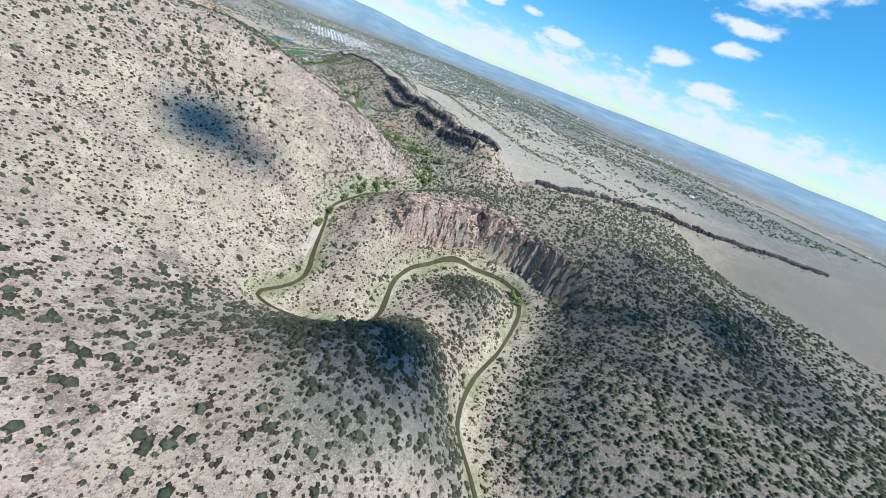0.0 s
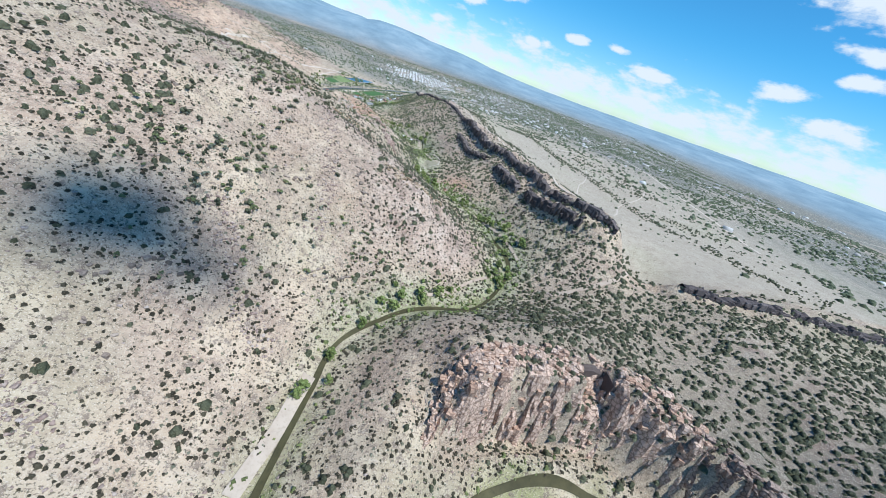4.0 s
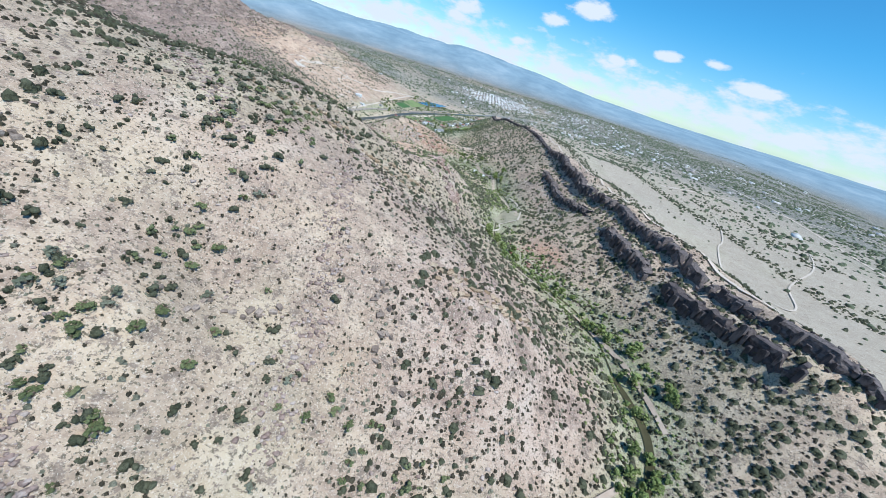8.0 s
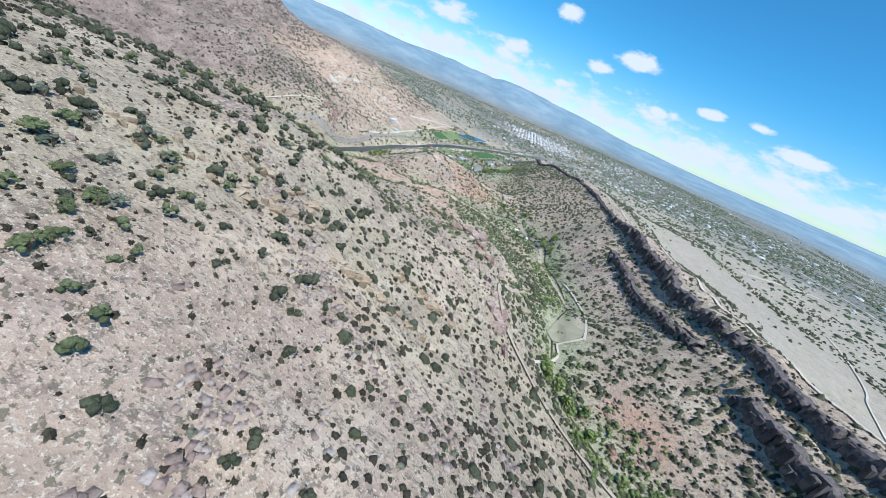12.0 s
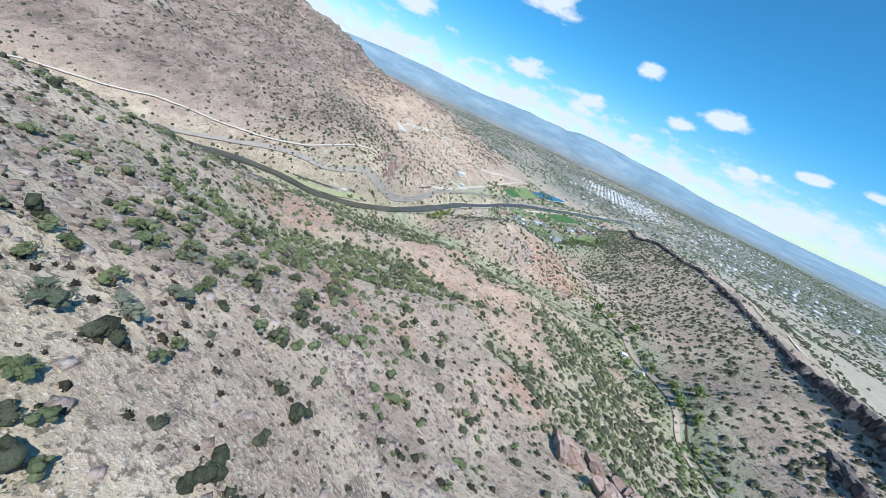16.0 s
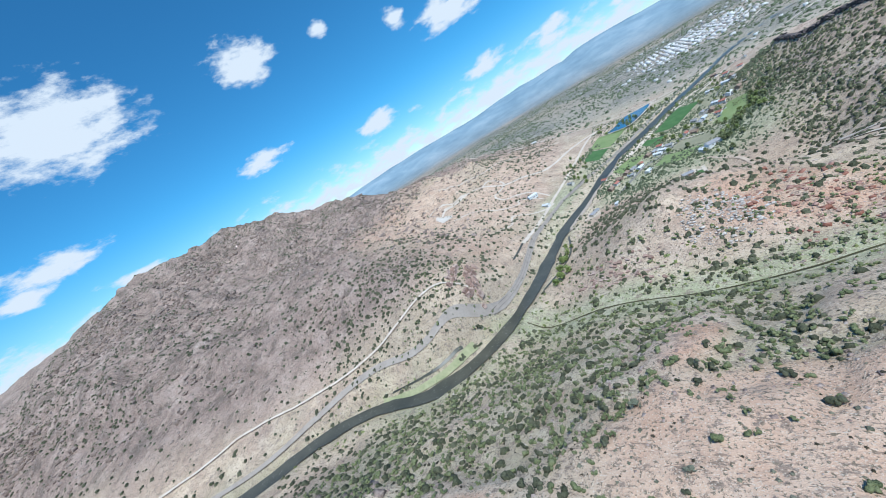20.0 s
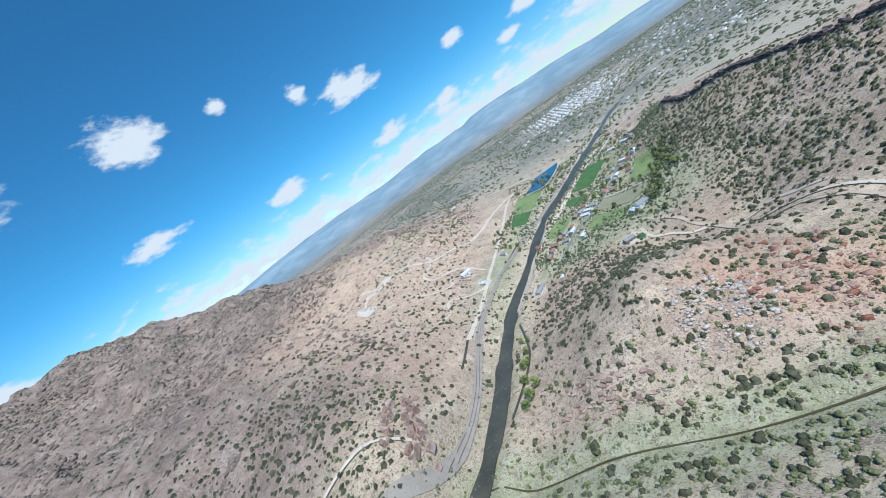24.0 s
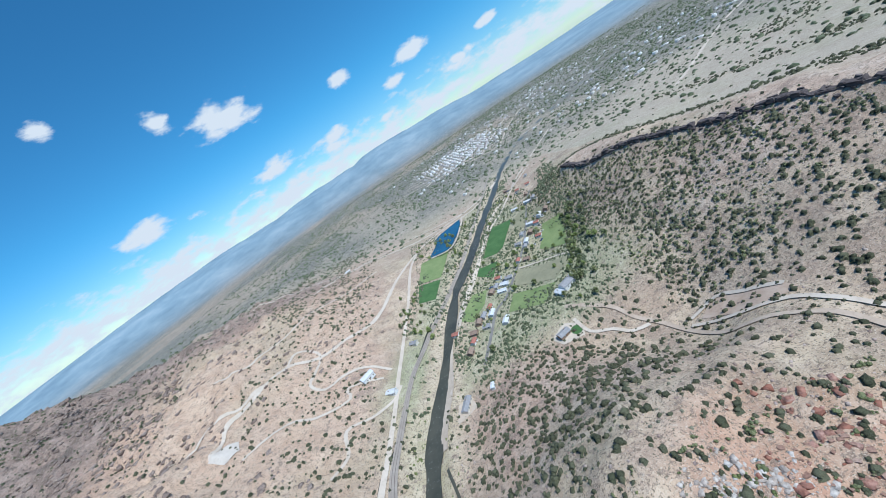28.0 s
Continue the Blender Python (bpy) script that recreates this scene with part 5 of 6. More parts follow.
for off in (-0.75, 0.75):
    way("railway_rail", [(-201 + off, 812), (-193 + off, 862), (-193 + off, 949), (-176 + off, 1024), (-155 + off, 1067), (-112 + off, 1141), (-54 + off, 1246)], 0.22, "rusty steel rail", STEEL, 0.95, "rail")
tagged(ribbon("ditch", [(-202, 893), (-200, 947), (-186, 984), (-174, 1031), (-154, 1076), (-142, 1098)], 1.6, 0.55, WATER_M, 4, 1), "dark irrigation ditch beside the railway", "ditch", kind="structure")
tagged(ribbon("canal", [(-169, 842), (-159, 872), (-154, 895), (-156, 919), (-160, 942)], 1.8, 0.45, WATER_M, 4, 1), "narrow green canal at the foot of a hill", "ditch", kind="structure")


# ---- the village by the river ----
def patch_of(name, corners, mat, lift, label, category, kind="structure", rings=6, per=6):
    """A patch of ground cover inside a ring of corners, laid on the land."""
    c = np.array(corners, float)
    mid = c.mean(0)
    ringp = np.concatenate([[a + (b - a) * k / per for k in range(per)] for a, b in zip(c, np.roll(c, -1, 0))])
    v = [tuple(mid)] + [tuple(mid + (p - mid) * r / rings) for r in range(1, rings + 1) for p in ringp]
    n = len(ringp)
    f = [(0, 1 + k, 1 + (k + 1) % n) for k in range(n)]
    for r in range(rings - 1):
        o, u = 1 + r * n, 1 + (r + 1) * n
        f += [(o + k, u + k, u + (k + 1) % n, o + (k + 1) % n) for k in range(n)]
    a = np.array(v)
    z = ground_at(a[:, 0], a[:, 1]) + lift
    return tagged(mesh_object(name, np.c_[a, z], f, mat, True), label, category, kind=kind)


LUSH = two_tone("green_crop", (0.055, 0.12, 0.042), (0.085, 0.165, 0.06), 0.1, 0.9, 0.4, 0.2)
PASTURE = two_tone("pasture", (0.155, 0.215, 0.085), (0.235, 0.285, 0.125), 0.07, 0.9, 0.4, 0.2)
STUBBLE = two_tone("stubble", (0.24, 0.23, 0.15), (0.32, 0.30, 0.20), 0.06, 0.95, 0.4, 0.2)
LAKE_M, n_, l_, b_ = material("reservoir_water", 0.08)
l_.new(ramp(n_, l_, noise_node(n_, l_, 0.03), (0.3, (0.02, 0.075, 0.14)), (0.7, (0.03, 0.10, 0.18))), b_.inputs["Base Color"])
bump(n_, l_, b_, noise_node(n_, l_, 1.5, 3), 0.15, 0.2)
lake_z = float(max(ground_at(-90, 1280)[0], ground_at(-110, 1255)[0], ground_at(-60, 1310)[0])) + 0.6
c = [(-127, 1257), (-114, 1290), (-88, 1324), (-45, 1338), (-53, 1298), (-84, 1239)]
tagged(mesh_object("lake", [(x, y, lake_z) for x, y in c], [tuple(range(6))], LAKE_M), "blue reservoir with straight banks", "lake", kind="structure")
tagged(ribbon("lake_bank", c + c[:1], 3.0, 0.3, TRACK, 3, 2, 0.1, [(x, y, lake_z) for x, y in c + c[:1]]), "pale earth bank round the reservoir", "bank", kind="structure")
FIELDS = [([(-58, 1170), (-20, 1234), (7, 1220), (-30, 1170), (-41, 1165)], LUSH, "dark green irrigated field"), ([(-77, 1142), (-69, 1154), (-47, 1150), (-62, 1123)], LUSH, "small green field"), ([(-142, 1187), (-130, 1248), (-86, 1246), (-113, 1181)], PASTURE, "green pasture beside the reservoir"),
          ([(-148, 1141), (-142, 1182), (-115, 1176), (-129, 1137)], LUSH, "green plot beside the railway"), ([(-52, 1083), (-37, 1108), (3, 1060), (-12, 1049), (-22, 1044)], STUBBLE, "brown fallow field"), ([(-72, 1049), (-58, 1071), (-24, 1040), (-44, 1027)], PASTURE, "light green pasture"),
          ([(-115, 1075), (-92, 1110), (-76, 1107), (-86, 1084), (-104, 1067)], PASTURE, "pale green strip of pasture"), ([(-4, 1121), (21, 1155), (40, 1141), (14, 1084)], PASTURE, "bright green orchard plot"), ([(-8, 1185), (16, 1220), (28, 1207), (7, 1178)], STUBBLE, "brown ploughed field"), ([(21, 1176), (31, 1188), (38, 1176), (29, 1166)], STUBBLE, "small grey-green plot")]


def in_field(x, y):
    """1 inside one of the fields."""
    hit = np.zeros(np.shape(x), bool)
    for corners, _, _ in FIELDS:
        odd = np.zeros(np.shape(x), bool)
        for (ax, ay), (bx, by) in zip(corners, corners[1:] + corners[:1]):
            odd ^= ((ay > y) != (by > y)) & (x < (bx - ax) * (y - ay) / (by - ay + 1e-9) + ax)
        hit |= odd
    return hit


for corners, mat, label in FIELDS:
    patch_of("field", corners, mat, 0.45, label, "field")
patch_of("lawn", [(-41 + 4.2 * math.cos(a), 982 + 4.6 * math.sin(a)) for a in np.linspace(0, 5.6, 9)], LUSH, 0.5, "round green lawn by a house", "lawn")
patch_of("yard", [(-55, 976), (-59, 988), (-45, 994), (-35, 986), (-39, 974)], TRACK, 0.4, "bare yard round a house", "yard")
patch_of("yard", [(-147, 969), (-142, 985), (-132, 989), (-129, 975)], SANDY, 0.4, "pale gravel yard by a barn", "yard")
patch_of("clearing", [(75, 546), (83, 566), (91, 575), (100, 570), (98, 557), (89, 548), (79, 543)], two_tone("meadow_grass", (0.30, 0.275, 0.19), (0.39, 0.355, 0.255), 0.15), 0.6, "dry oval meadow in the creek valley", "meadow")
patch_of("clearing", [(-335, 1020), (-329, 1034), (-315, 1032), (-309, 1020), (-321, 1014)], two_tone("bare_pad", (0.50, 0.44, 0.38), (0.58, 0.53, 0.47), 0.1), 0.6, "bare pale pad among diggings", "pad")
patch_of("cut_slope", [(14, 932), (30, 940), (44, 912), (44, 900), (25, 908)], two_tone("cut_earth", (0.43, 0.31, 0.23), (0.53, 0.42, 0.34), 0.08), 0.28, "bare tan cut bank above the road", "bank")

WALLS = [two_tone("wall_cream", (0.62, 0.58, 0.5), (0.7, 0.66, 0.58), 0.8), two_tone("wall_white", (0.72, 0.72, 0.7), (0.8, 0.8, 0.78), 0.8), two_tone("wall_brown", (0.28, 0.2, 0.15), (0.36, 0.27, 0.2), 0.8)]
ROOFS = [two_tone("roof_grey", (0.25, 0.25, 0.26), (0.34, 0.34, 0.35), 0.7), two_tone("roof_white", (0.66, 0.67, 0.68), (0.78, 0.79, 0.8), 0.5, 0.45, metal=0.2), two_tone("roof_brown", (0.24, 0.17, 0.13), (0.33, 0.25, 0.2), 0.7), two_tone("roof_red", (0.34, 0.13, 0.1), (0.42, 0.19, 0.15), 0.7)]
GLASS, gn_, gl_, gb_ = material("window_glass", 0.1)
gb_.inputs["Base Color"].default_value = (0.05, 0.06, 0.07, 1)
DOOR = two_tone("door_paint", (0.2, 0.13, 0.09), (0.26, 0.18, 0.13), 2.0, 0.6)


def gable(length, width, eave, rise, over=0.4):
    a, b = length / 2 + over, width / 2 + over
    d = -rise * over / (width / 2)
    v = [(-a, -b, eave + d), (a, -b, eave + d), (a, 0, eave + rise), (-a, 0, eave + rise), (-a, b, eave + d), (a, b, eave + d)]
    v += [(x, y, z + 0.18) for x, y, z in v]
    return v, [(6, 7, 8, 9), (9, 8, 11, 10), (0, 3, 2, 1), (3, 4, 5, 2), (0, 1, 7, 6), (4, 10, 11, 5), (0, 6, 9, 3), (3, 9, 10, 4), (1, 2, 8, 7), (2, 5, 11, 8)]


def house(length, width, eave, rise, wall, roof, label, category="house", windows=2, name="house", group="houses of the village"):
    h = thing(name, label, category, group)
    a, b = length / 2, width / 2
    v = [(-a, -b, -1), (a, -b, -1), (a, b, -1), (-a, b, -1), (-a, -b, eave), (a, -b, eave), (a, b, eave), (-a, b, eave), (-a, 0, eave + rise), (a, 0, eave + rise)]
    part("wall", v, [(0, 1, 5, 4), (1, 2, 6, 9, 5), (2, 3, 7, 6), (3, 0, 4, 8, 7)], wall, h)
    part("roof", *gable(length, width, eave, rise), roof, h)
    part("door", *box(-0.5, 0.5, -b - 0.06, -b + 0.02, 0, 2.0), DOOR, h)
    for s in (-1, 1):
        for k in range(windows):
            x = (-a + (k + 0.5) * length / windows) * 0.86 + (0.9 if s < 0 else 0)
            w = part("window", *box(x - 0.6, x + 0.6, s * b - 0.05, s * b + 0.05, 0.9, 2.0), WALLS[1], h)
            part("pane", *box(x - 0.5, x + 0.5, s * b - 0.07, s * b + 0.07, 1.0, 1.9), GLASS, w)
    part("chimney", *box(a * 0.4 - 0.3, a * 0.4 + 0.3, 0.3, 0.9, eave, eave + rise + 0.7), WALLS[2], h)
    return h


def stand(ob, x, y, turn, up=0.1):
    ob.matrix_basis = pose(x, y, float(ground_at(x, y)[0]) + up, 0, 0, turn)
    return ob


models = [house(7.5, 5, 2.5, 1.3, WALLS[0], ROOFS[0], "cream house with a grey gabled roof"), house(9, 5, 2.4, 1.0, WALLS[1], ROOFS[1], "white house with a pale metal roof"), house(7, 5.5, 2.5, 1.5, WALLS[2], ROOFS[2], "brown house with a brown gabled roof"), house(6.5, 4.6, 2.4, 1.3, WALLS[1], ROOFS[3], "white house with a dull red roof")]
HOMES = [(-4, 1166), (-6, 1150), (5, 1159), (8, 1143), (-15, 1154), (27, 1170), (36, 1166), (18, 1164), (-67, 1100), (-58, 1096), (-74, 1095), (-59, 1114), (-50, 1103), (-64, 1086), (-22, 1117), (-30, 1124), (-93, 1065), (-85, 1062), (-100, 1060)]
HOMES += [(-84, 1072), (43, 1214), (36, 1222), (45, 1344), (54, 1309), (-12, 1142), (13, 1172), (-108, 1050), (-112, 1040), (-95, 1048), (-78, 1040), (-118, 1030), (-124, 1062), (-164, 1078), (-190, 1026), (50, 1262), (70, 1300), (84, 1336), (20, 1240)]
for k, (x, y) in enumerate(HOMES):
    m = models[k % 4] if k < 4 else copy_thing(models[k % 4], Matrix())
    stand(m, x, y, 58 + rng.choice((0, 90)) + rng.uniform(-8, 8))
stand(house(15, 8, 3.2, 1.8, WALLS[1], ROOFS[0], "long farmhouse with a dark grey roof", "farmhouse", 4, "farmhouse", ""), -19, 1026, 20)
stand(house(8, 5, 2.6, 1.2, WALLS[1], ROOFS[1], "small white shed beside the farmhouse", "shed", 1, "farm_shed", ""), -29, 1023, 110)
stand(house(9, 5.5, 2.8, 1.2, WALLS[2], ROOFS[0], "brown house with a grey roof beside a round lawn", "house", 2, "lone_house", ""), -50, 984, 15)
stand(house(12, 8, 3.6, 1.2, WALLS[1], ROOFS[1], "large shed with a white metal roof", "shed", 3, "metal_shed", ""), -208, 1051, 35)
stand(house(13, 5, 2.6, 0.9, WALLS[0], ROOFS[0], "long grey-roofed barn by the river", "barn", 3, "barn", ""), -136, 981, 62)
stand(house(5, 2.5, 2.4, 0.25, WALLS[1], ROOFS[1], "white trailer on a bare plot", "trailer", 1, "trailer", ""), -113, 981, 75)
stand(house(9, 5, 2.8, 1, WALLS[0], ROOFS[1], "pale mine building on a terrace", "building", 2, "mine_building", ""), -245, 1338, 20)
stand(house(5, 3.5, 2.4, 1, WALLS[1], ROOFS[1], "white shack in the creek valley", "shack", 1, "shack", ""), 70, 742, 40)
stand(house(4, 3, 2.2, 0.8, WALLS[1], ROOFS[1], "small white outbuilding among trees", "shack", 1, "outbuilding", ""), 60, 760, 10)


def car(paint, label):
    t = thing("parked_car", label, "car", "cars parked among the houses")
    part("body", *box(-2.1, 2.1, -0.85, 0.85, 0.35, 0.95), paint, t)
    v, f = box(-1.2, 1.0, -0.75, 0.75, 0.95, 1.5)
    part("cabin", [(x * (0.8 if z > 1.2 else 1), y * (0.9 if z > 1.2 else 1), z) for x, y, z in v], f, GLASS, t)
    for x in (-1.3, 1.3):
        for y in (-0.8, 0.8):
            ring = [(x + 0.33 * math.cos(a), y + s * 0.1, 0.33 + 0.33 * math.sin(a)) for s in (-1, 1) for a in np.linspace(0, 5.5, 8)]
            part("wheel", ring, [tuple(range(8)), tuple(range(15, 7, -1))] + [(k, (k + 1) % 8, 8 + (k + 1) % 8, 8 + k) for k in range(8)], TYRE, t)
    return t


TYRE = two_tone("tyre", (0.03, 0.03, 0.03), (0.05, 0.05, 0.05), 3.0)
fleet = [car(two_tone("paint_" + n, c, c, 1.0, 0.35), n + " car parked near a house") for n, c in (("white", (0.75, 0.75, 0.75)), ("blue", (0.06, 0.12, 0.3)), ("silver", (0.45, 0.46, 0.48)))]
for k in range(26):
    x, y = rng.choice(HOMES[:13] + HOMES[19:25])
    m = fleet[k] if k < 3 else copy_thing(fleet[k % 3], Matrix())
    stand(m, x + rng.uniform(-9, 9) + 3, y + rng.uniform(-9, 9), rng.uniform(0, 360), 0.05)


# ---- trees by the water ----
def cottonwood(rng, label, mat=None):
    t = thing("cottonwood", label, "tree", "trees by the water")
    v, f = [], []
    for z0, z1, r0, r1 in ((-0.3, 0.7, 0.09, 0.07), (0.7, 1.4, 0.07, 0.04)):
        ring = [(r * math.cos(a), r * math.sin(a), z) for r, z in ((r0, z0), (r1, z1)) for a in np.linspace(0, 5.24, 6)]
        v, f = merged([(v, f), (ring, [(k, (k + 1) % 6, 6 + (k + 1) % 6, 6 + k) for k in range(6)])])
    part("trunk", v, f, BARK, t)
    for k in range(4):
        a = rng.uniform(0, 6.283)
        tip = (0.5 * math.cos(a), 0.5 * math.sin(a), rng.uniform(1.1, 1.6))
        foot = (0, 0, rng.uniform(0.45, 0.9))
        lv = [(foot[0] + 0.03, foot[1], foot[2]), (foot[0] - 0.03, foot[1] + 0.03, foot[2]), (foot[0], foot[1] - 0.04, foot[2] + 0.03), tip]
        part("limb", lv, [(0, 1, 3), (1, 2, 3), (2, 0, 3)], BARK, t)
    out = []
    for _ in range(20):
        a, d, h = rng.uniform(0, 6.283), rng.uniform(0, 0.75), rng.uniform(0.5, 1.9)
        out.append(moved(lump(rng, rng.uniform(0.2, 0.36), 0.9, 0.35), (d * math.cos(a) * (1.15 - abs(h - 1.1) * 0.6), d * math.sin(a) * (1.15 - abs(h - 1.1) * 0.6), h), a))
    out.append(sprays(rng, 70, 0.85, 1.1, 0.9, 0.13))
    part("crown", *tris(merged(out)), mat or POPLAR, t)
    return t


growth = [cottonwood(random.Random(60 + k), "bright green spring cottonwood beside the water") for k in range(4)] + [cottonwood(random.Random(70), "dull green tree in the village", JUNIPER)]
sites = []
for line, n, off in (([(30, 268), (24, 246), (36, 282), (58, 304), (64, 310), (100, 318)], 16, 4), ([(118, 330), (146, 366), (150, 392), (140, 425), (110, 470), (94, 484), (66, 516)], 46, 6), ([(-160, 842), (-157, 880), (-156, 915)], 14, 3), ([(92, 690), (70, 760), (40, 822)], 16, 8), ([(170, 170), (184, 196)], 5, 4)):
    p = curve_points(line, 1.0)
    for _ in range(n):
        q = p[rng.randrange(len(p))]
        sites.append((q[0] + rng.gauss(0, off), q[1] + rng.gauss(0, off), rng.uniform(1.8, 3.6), rng.randrange(4)))
for _ in range(150):
    x, y = rng.uniform(-130, 40), rng.uniform(1015, 1330)
    if distance_to(np.array([x]), np.array([y]), RIVER)[0] > 14 and not in_field(np.array([x]), np.array([y]))[0]:
        sites.append((x, y, rng.uniform(1.5, 3.2), rng.choice((0, 1, 2, 4, 4))))
for _ in range(70):
    u = rng.uniform(-0.6, 1.3)
    sites.append((6 + 34 * u + rng.gauss(0, 7), 1048 + 66 * u + rng.gauss(0, 7), rng.uniform(1.7, 3.3), rng.choice((0, 4, 4, 4))))
for _ in range(26):
    sites.append((rng.uniform(-172, -140), rng.uniform(1075, 1170), rng.uniform(1.6, 3.0), rng.choice((0, 1, 4))))
for k, (x, y, s, kind) in enumerate(sites):
    m = Matrix.LocRotScale((x, y, ground_at(x, y)[0] - 0.1), Euler((0, 0, rng.uniform(0, 6.28))), (s, s, s * rng.uniform(0.8, 1.1)))
    first = growth[kind].get("placed") is None
    ob = growth[kind] if first else copy_thing(growth[kind], m)
    growth[kind]["placed"] = 1
    ob.matrix_basis = m


CREEK_LEAF = foliage("creek_leaf", (0.09, 0.125, 0.04), (0.15, 0.20, 0.065), (0.24, 0.29, 0.11), True)


def bankside(x, y):
    dc = np.minimum(distance_to(x, y, CREEK), distance_to(x, y, CREEK_2))
    dr = distance_to(x, y, RIVER)
    w = 0.75 * smooth(16, 6, dc) * (dc > 2.6) + 0.8 * smooth(24, 12, dr) * (dr > 8) * (0.3 + 0.7 * patches(x, y, 30, 61))
    w = w + 0.55 * smooth(40, 14, distance_to(x, y, [(120, 340, 0), (140, 400, 0), (100, 480, 0), (80, 560, 0), (80, 720, 0), (40, 830, 0), (-60, 835, 0)])) * patches(x, y, 22, 62, -0.2, 0.1) * (dc > 2.6)
    return np.clip(w, 0, 1)


willows = in_bulk("willow_thicket", SHRUBS, spread(24000, -330, 200, 40, 1010, bankside, 0.6, 1.7, (0.7, 1.1), 11), WILLOW, "green willow and tamarisk thickets along the water", "thicket")
valley_woods = in_bulk("creek_woods", [bush(rng, 4, 12) for _ in range(6)], spread(16000, 10, 190, 285, 860, lambda x, y: smooth(20, 7, distance_to(x, y, [(36, 282, 0), (76, 309, 0), (112, 322, 0), (140, 366, 0), (142, 400, 0), (134, 440, 0), (104, 474, 0), (84, 515, 0), (80, 570, 0), (88, 640, 0), (80, 720, 0), (50, 800, 0), (20, 840, 0)]) + 7 * rough_noise(x, y, 26, 3, 96)) * (0.25 + 0.5 * patches(x, y, 30, 97)) * (1 - on_meadow(x, y)), 0.9, 2.3, (0.8, 1.3), 24), CREEK_LEAF, "light green thicket of young trees along the creek", "thicket")
river_woods = in_bulk("river_woods", SHRUBS, spread(14000, -200, 130, 990, 1480, lambda x, y: smooth(34, 14, distance_to(x, y, RIVER)) * (1 - in_field(x, y)) * (distance_to(x, y, RIVER) > 8) * (0.2 + 0.8 * patches(x, y, 40, 98, -0.3, 0.1)), 1.0, 2.4, (0.9, 1.5), 25), FAR_TREE, "dull green trees along the river bank", "trees")
village_trees = in_bulk("village_bushes", SHRUBS, spread(9000, -160, 60, 985, 1340, lambda x, y: (0.42 + 0.58 * patches(x, y, 24, 63)) * (1 - in_field(x, y)) * (distance_to(x, y, RIVER) > 10) * (x > -140 + (y < 1020) * 20), 0.8, 1.9, seed=12), FAR_TREE, "hedges and shade trees round the village", "bushes")
hedges = in_bulk("village_hedges", SHRUBS, spread(9000, -180, 60, 1000, 1330, lambda x, y: 0.7 * smooth(8, 3, np.minimum(distance_to(x, y, [(-167, 1097, 0), (-153, 1143, 0), (-145, 1174, 0), (-129, 1204, 0)]), distance_to(x, y, [(-126, 1017, 0), (-128, 1043, 0), (-108, 1075, 0), (-58, 1136, 0), (-13, 1175, 0), (24, 1200, 0)]))), 1.0, 2.3, (0.9, 1.5), 26), FAR_TREE, "rows of shade trees between fields and houses", "trees")
slope_trees = in_bulk("valley_edge_trees", SHRUBS, spread(16000, -130, 130, 990, 1340, lambda x, y: smooth(19, 7, distance_to(x, y, [(105, 1311, 0), (58, 1177, 0), (45, 1122, 0), (22, 1066, 0), (-5, 1043, 0), (-23, 1023, 0), (-49, 1040, 0), (-82, 1010, 0), (-108, 998, 0)]) + 6 * rough_noise(x, y, 22, 3, 99)) * 0.5, 1.0, 2.5, (0.8, 1.4), 13), FAR_TREE, "dark trees along the foot of the hogback", "trees")

# ---- the town and the plain beyond ----
def far_clear(x, y):
    return (distance_to(x, y, RIVER) > 20) * 1.0


def towny(x, y):
    return np.clip(smooth(200, 70, np.hypot(x - 125 - 0.15 * (y - 2030), (y - 2030) * 0.7)) * 0.75 + 0.05 * smooth(900, 300, np.hypot(x - 600, (y - 2000) * 0.8)), 0, 1)


def gable_block(l, w, h, r):
    v = [(-l, -w, 0), (l, -w, 0), (l, w, 0), (-l, w, 0), (-l, -w, h), (l, -w, h), (l, w, h), (-l, w, h), (-l, 0, h + r), (l, 0, h + r)]
    return tris((v, [(0, 1, 5, 4), (2, 3, 7, 6), (4, 5, 9, 8), (6, 7, 8, 9), (1, 2, 6), (1, 6, 5), (5, 6, 9), (3, 0, 4), (3, 4, 7), (7, 4, 8)]))


TOWN_M, n_, l_, b_ = material("town_walls", 0.7)
l_.new(ramp(n_, l_, n_.new("ShaderNodeNewGeometry").outputs["Random Per Island"], (0.0, (0.38, 0.33, 0.30)), (0.35, (0.55, 0.535, 0.515)), (0.7, (0.70, 0.70, 0.69)), (1.0, (0.50, 0.45, 0.42))), b_.inputs["Base Color"])
town = spread(15000, -250, 900, 1480, 2700, lambda x, y: 0.85 * towny(x, y), 2.2, 5.2, (0.8, 1.3), 14)
town[:, 0] = np.round(town[:, 0] / 14) * 14 + nrng.uniform(-2, 2, len(town))
town[:, 4] = 0.62 + nrng.integers(0, 2, len(town)) * math.pi / 2
town = town[far_clear(town[:, 0], town[:, 1]) > 0]
in_bulk("town_buildings", [gable_block(1, 0.7, 0.8, 0.35), gable_block(1.3, 0.8, 0.7, 0.2), gable_block(0.8, 0.8, 1.0, 0.1)], town, TOWN_M, "pale houses and blocks of a distant town", "town", 0.0)
for k in range(9):
    a = 1860 + k * 48
    tagged(ribbon("street", [(-120 + k * 10, a + 60), (60, a - 40), (300, a - 170)], 5, 0.6, TRACK, 30, 1, 0), "straight pale town street", "street", kind="structure")
for k in range(5):
    tagged(ribbon("street", [(-40 + k * 60, 1830 - k * 10), (60 + k * 64, 2000), (170 + k * 70, 2200)], 5, 0.6, TRACK, 30, 1, 0), "straight pale town street", "street", kind="structure")


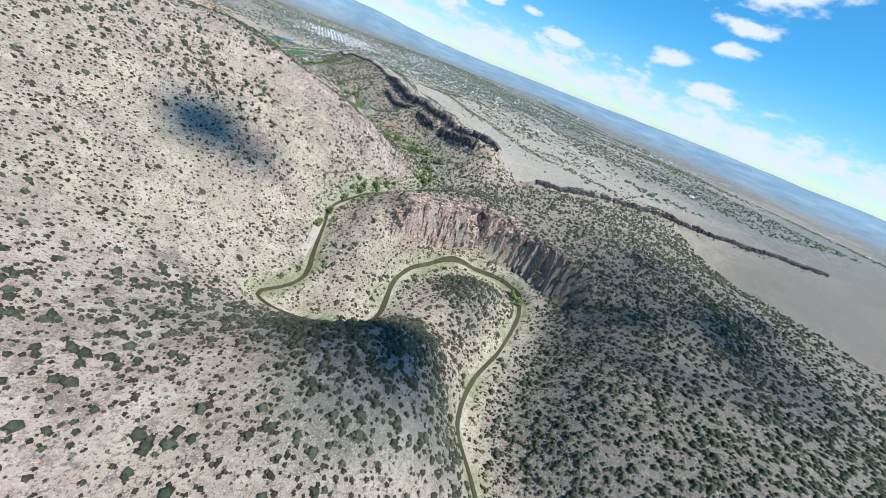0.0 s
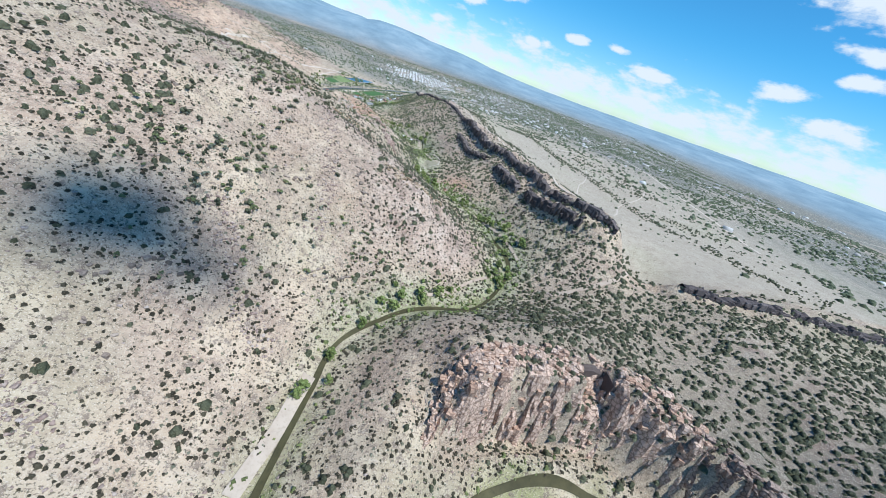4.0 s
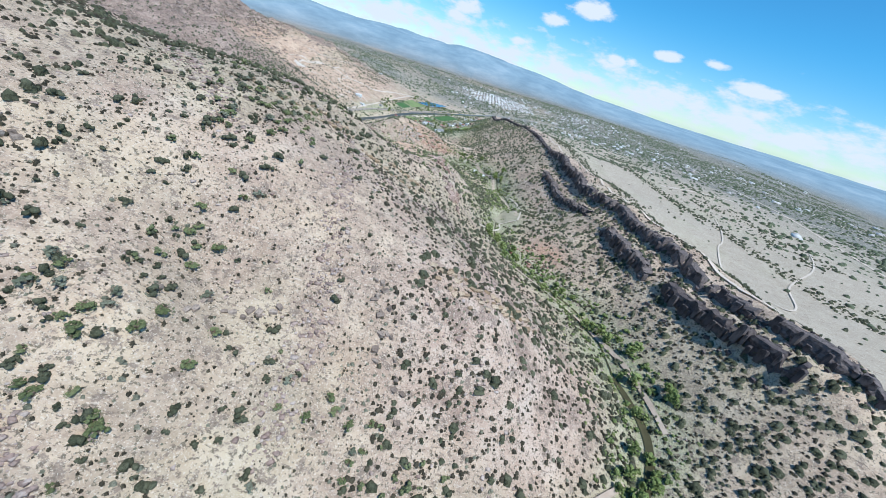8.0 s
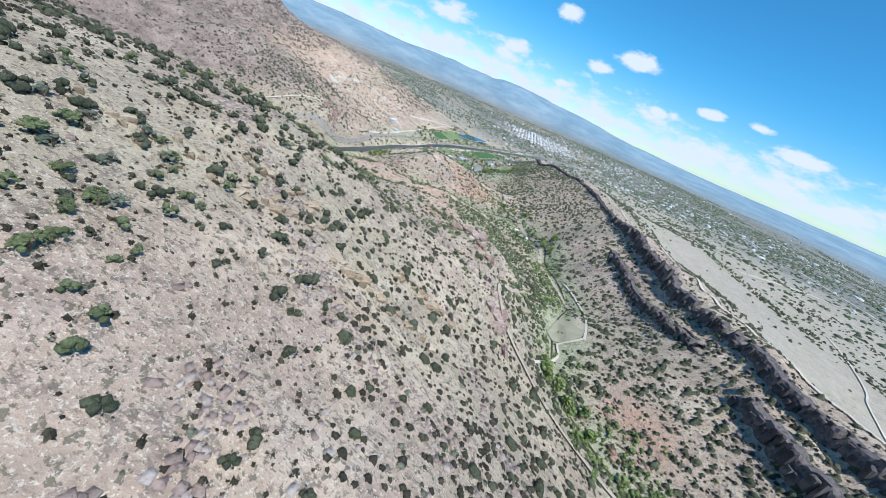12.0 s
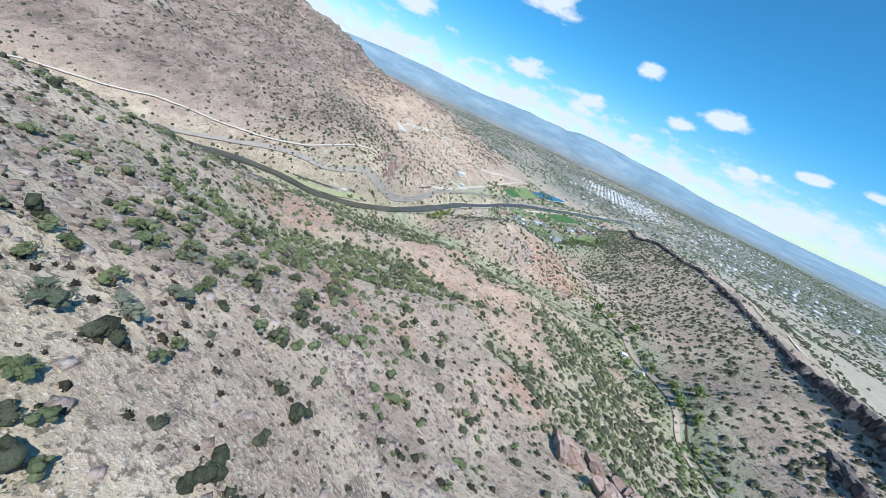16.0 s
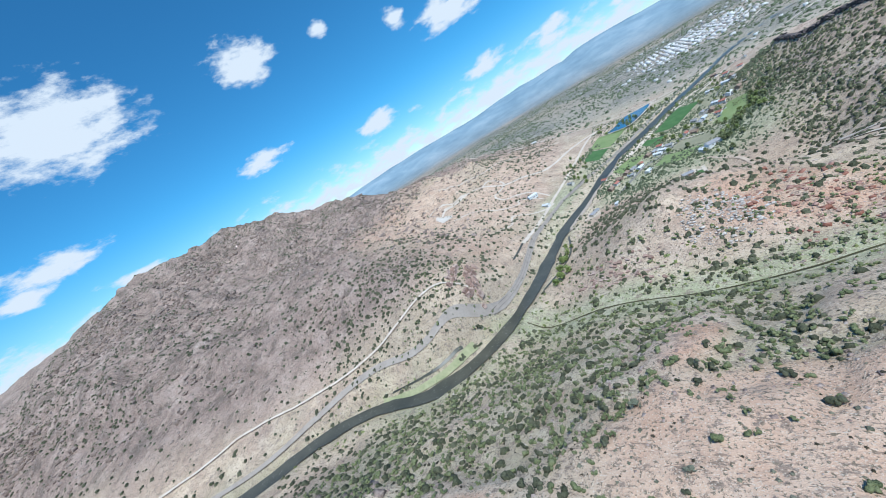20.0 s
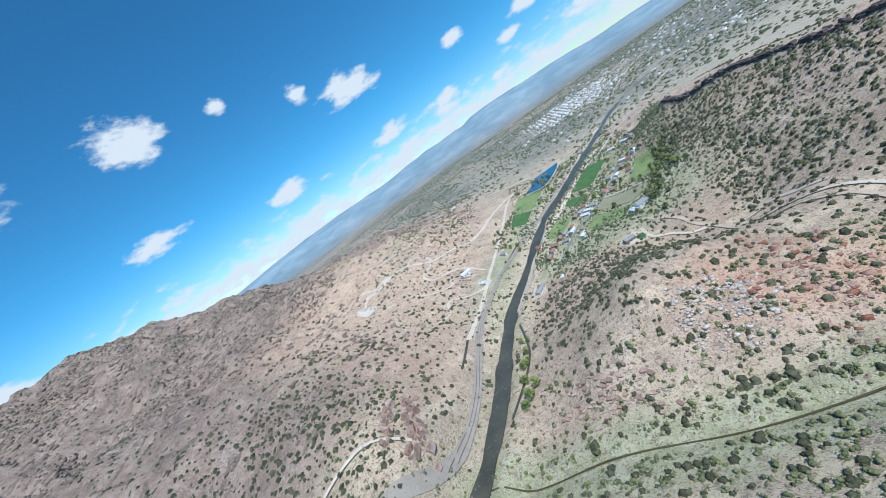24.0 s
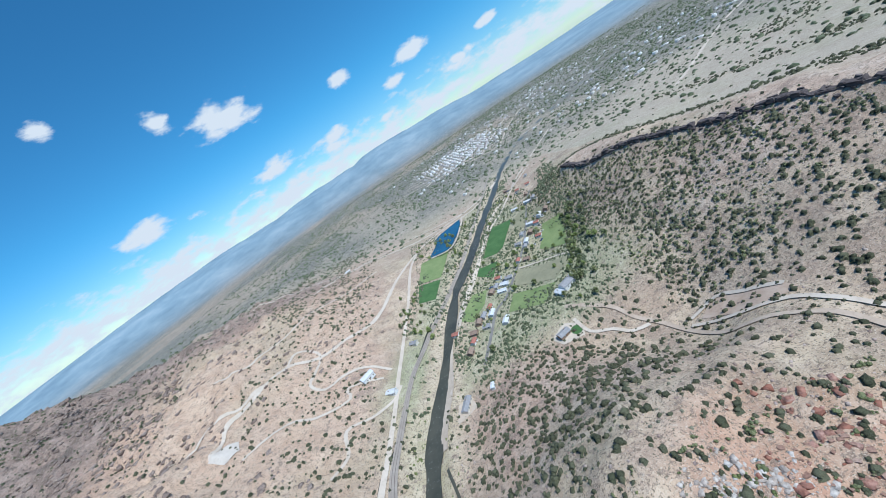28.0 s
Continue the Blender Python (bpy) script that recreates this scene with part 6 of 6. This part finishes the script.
def leafy(x, y):
    d = np.hypot(x - 300, (y - 2000) * 0.8)
    plain = ((x > 470) | ((x > 215) & (y > 950))) * smooth(-0.05, 0.3, rough_noise(x + y * 0.3, y * 0.4 - x * 0.2, 150, 4, 71))
    return np.clip(0.75 * smooth(1500, 400, d) * (0.35 + 0.65 * patches(x, y, 120, 72)) + 0.9 * plain * (y > 350) + 0.5 * smooth(1400, 1500, y) * (x > -200) * patches(x, y, 160, 73) + 0.25 * (x < -150) * (y > 1250) * patches(x, y, 120, 74), 0, 1) * far_clear(x, y)


in_bulk("plain_trees", SMALL, spread(65000, -1100, 1900, 380, 3000, lambda x, y: leafy(x, y) * ((x > 330) | (y > 1350) | ((x > 215) & (y > 950))), 1.8, 5.5, (0.6, 1.1), 15), FAR_TREE, "scattered trees over the plain and the town", "trees")
barns = spread(1000, 430, 1900, 500, 2600, lambda x, y: patches(x, y, 260, 75, -0.05, 0.3) * (0.25 + 0.75 * patches(x, y, 70, 76, 0.0, 0.3)), 2.5, 8, (0.6, 1.0), 16)
in_bulk("plain_buildings", [gable_block(1.4, 0.8, 0.5, 0.2), gable_block(1, 0.7, 0.6, 0.3)], barns, TOWN_M, "scattered pale sheds and houses on the plain", "buildings", 0.0)
for k, line in enumerate(([(520, 500), (620, 800), (760, 1200), (900, 1800)], [(380, 900), (700, 1000), (1300, 1100), (2200, 1300)], [(300, 1250), (700, 1500), (1500, 1800)], [(900, 600), (1000, 1200), (1300, 2200)])):
    tagged(ribbon("road_plain", line, 6, 0.6, TRACK, 30, 1, 0), "straight pale road over the plain", "road", kind="structure")

# ---- a small cloud that shades the hillside ----
CLOUD_M, n_, l_, b_ = material("cloud_white", 1.0)
b_.inputs["Base Color"].default_value = (0.85, 0.85, 0.85, 1)
toward = Vector((math.sin(SUN_AZ) * math.cos(SUN_EL), math.cos(SUN_AZ) * math.cos(SUN_EL), math.sin(SUN_EL)))


def drifting_cloud(x, y, z, wide, deep, n, seed):
    g = random.Random(seed)
    at = Vector((x, y, z)) + toward * 3000
    out = []
    for _ in range(n):
        a, d = g.uniform(0, 6.283), g.random() ** 0.7
        out.append(moved(lump(g, g.uniform(2, 9), 0.6, 0.3, 2), (wide * d * math.cos(a), deep * d * math.sin(a), g.uniform(-3, 4))))
    ob = mesh_object("cloud", *merged(out), CLOUD_M, True)
    ob.location = at
    return tagged(ob, "small white cloud drifting over the hills", "cloud")


drifting_cloud(-58, 276, 58, 34, 22, 46, 81)
drifting_cloud(-28, 270, 56, 22, 16, 12, 82)
drifting_cloud(44, 100, 40, 44, 26, 50, 83)
drifting_cloud(285, 120, 46, 105, 85, 150, 84)
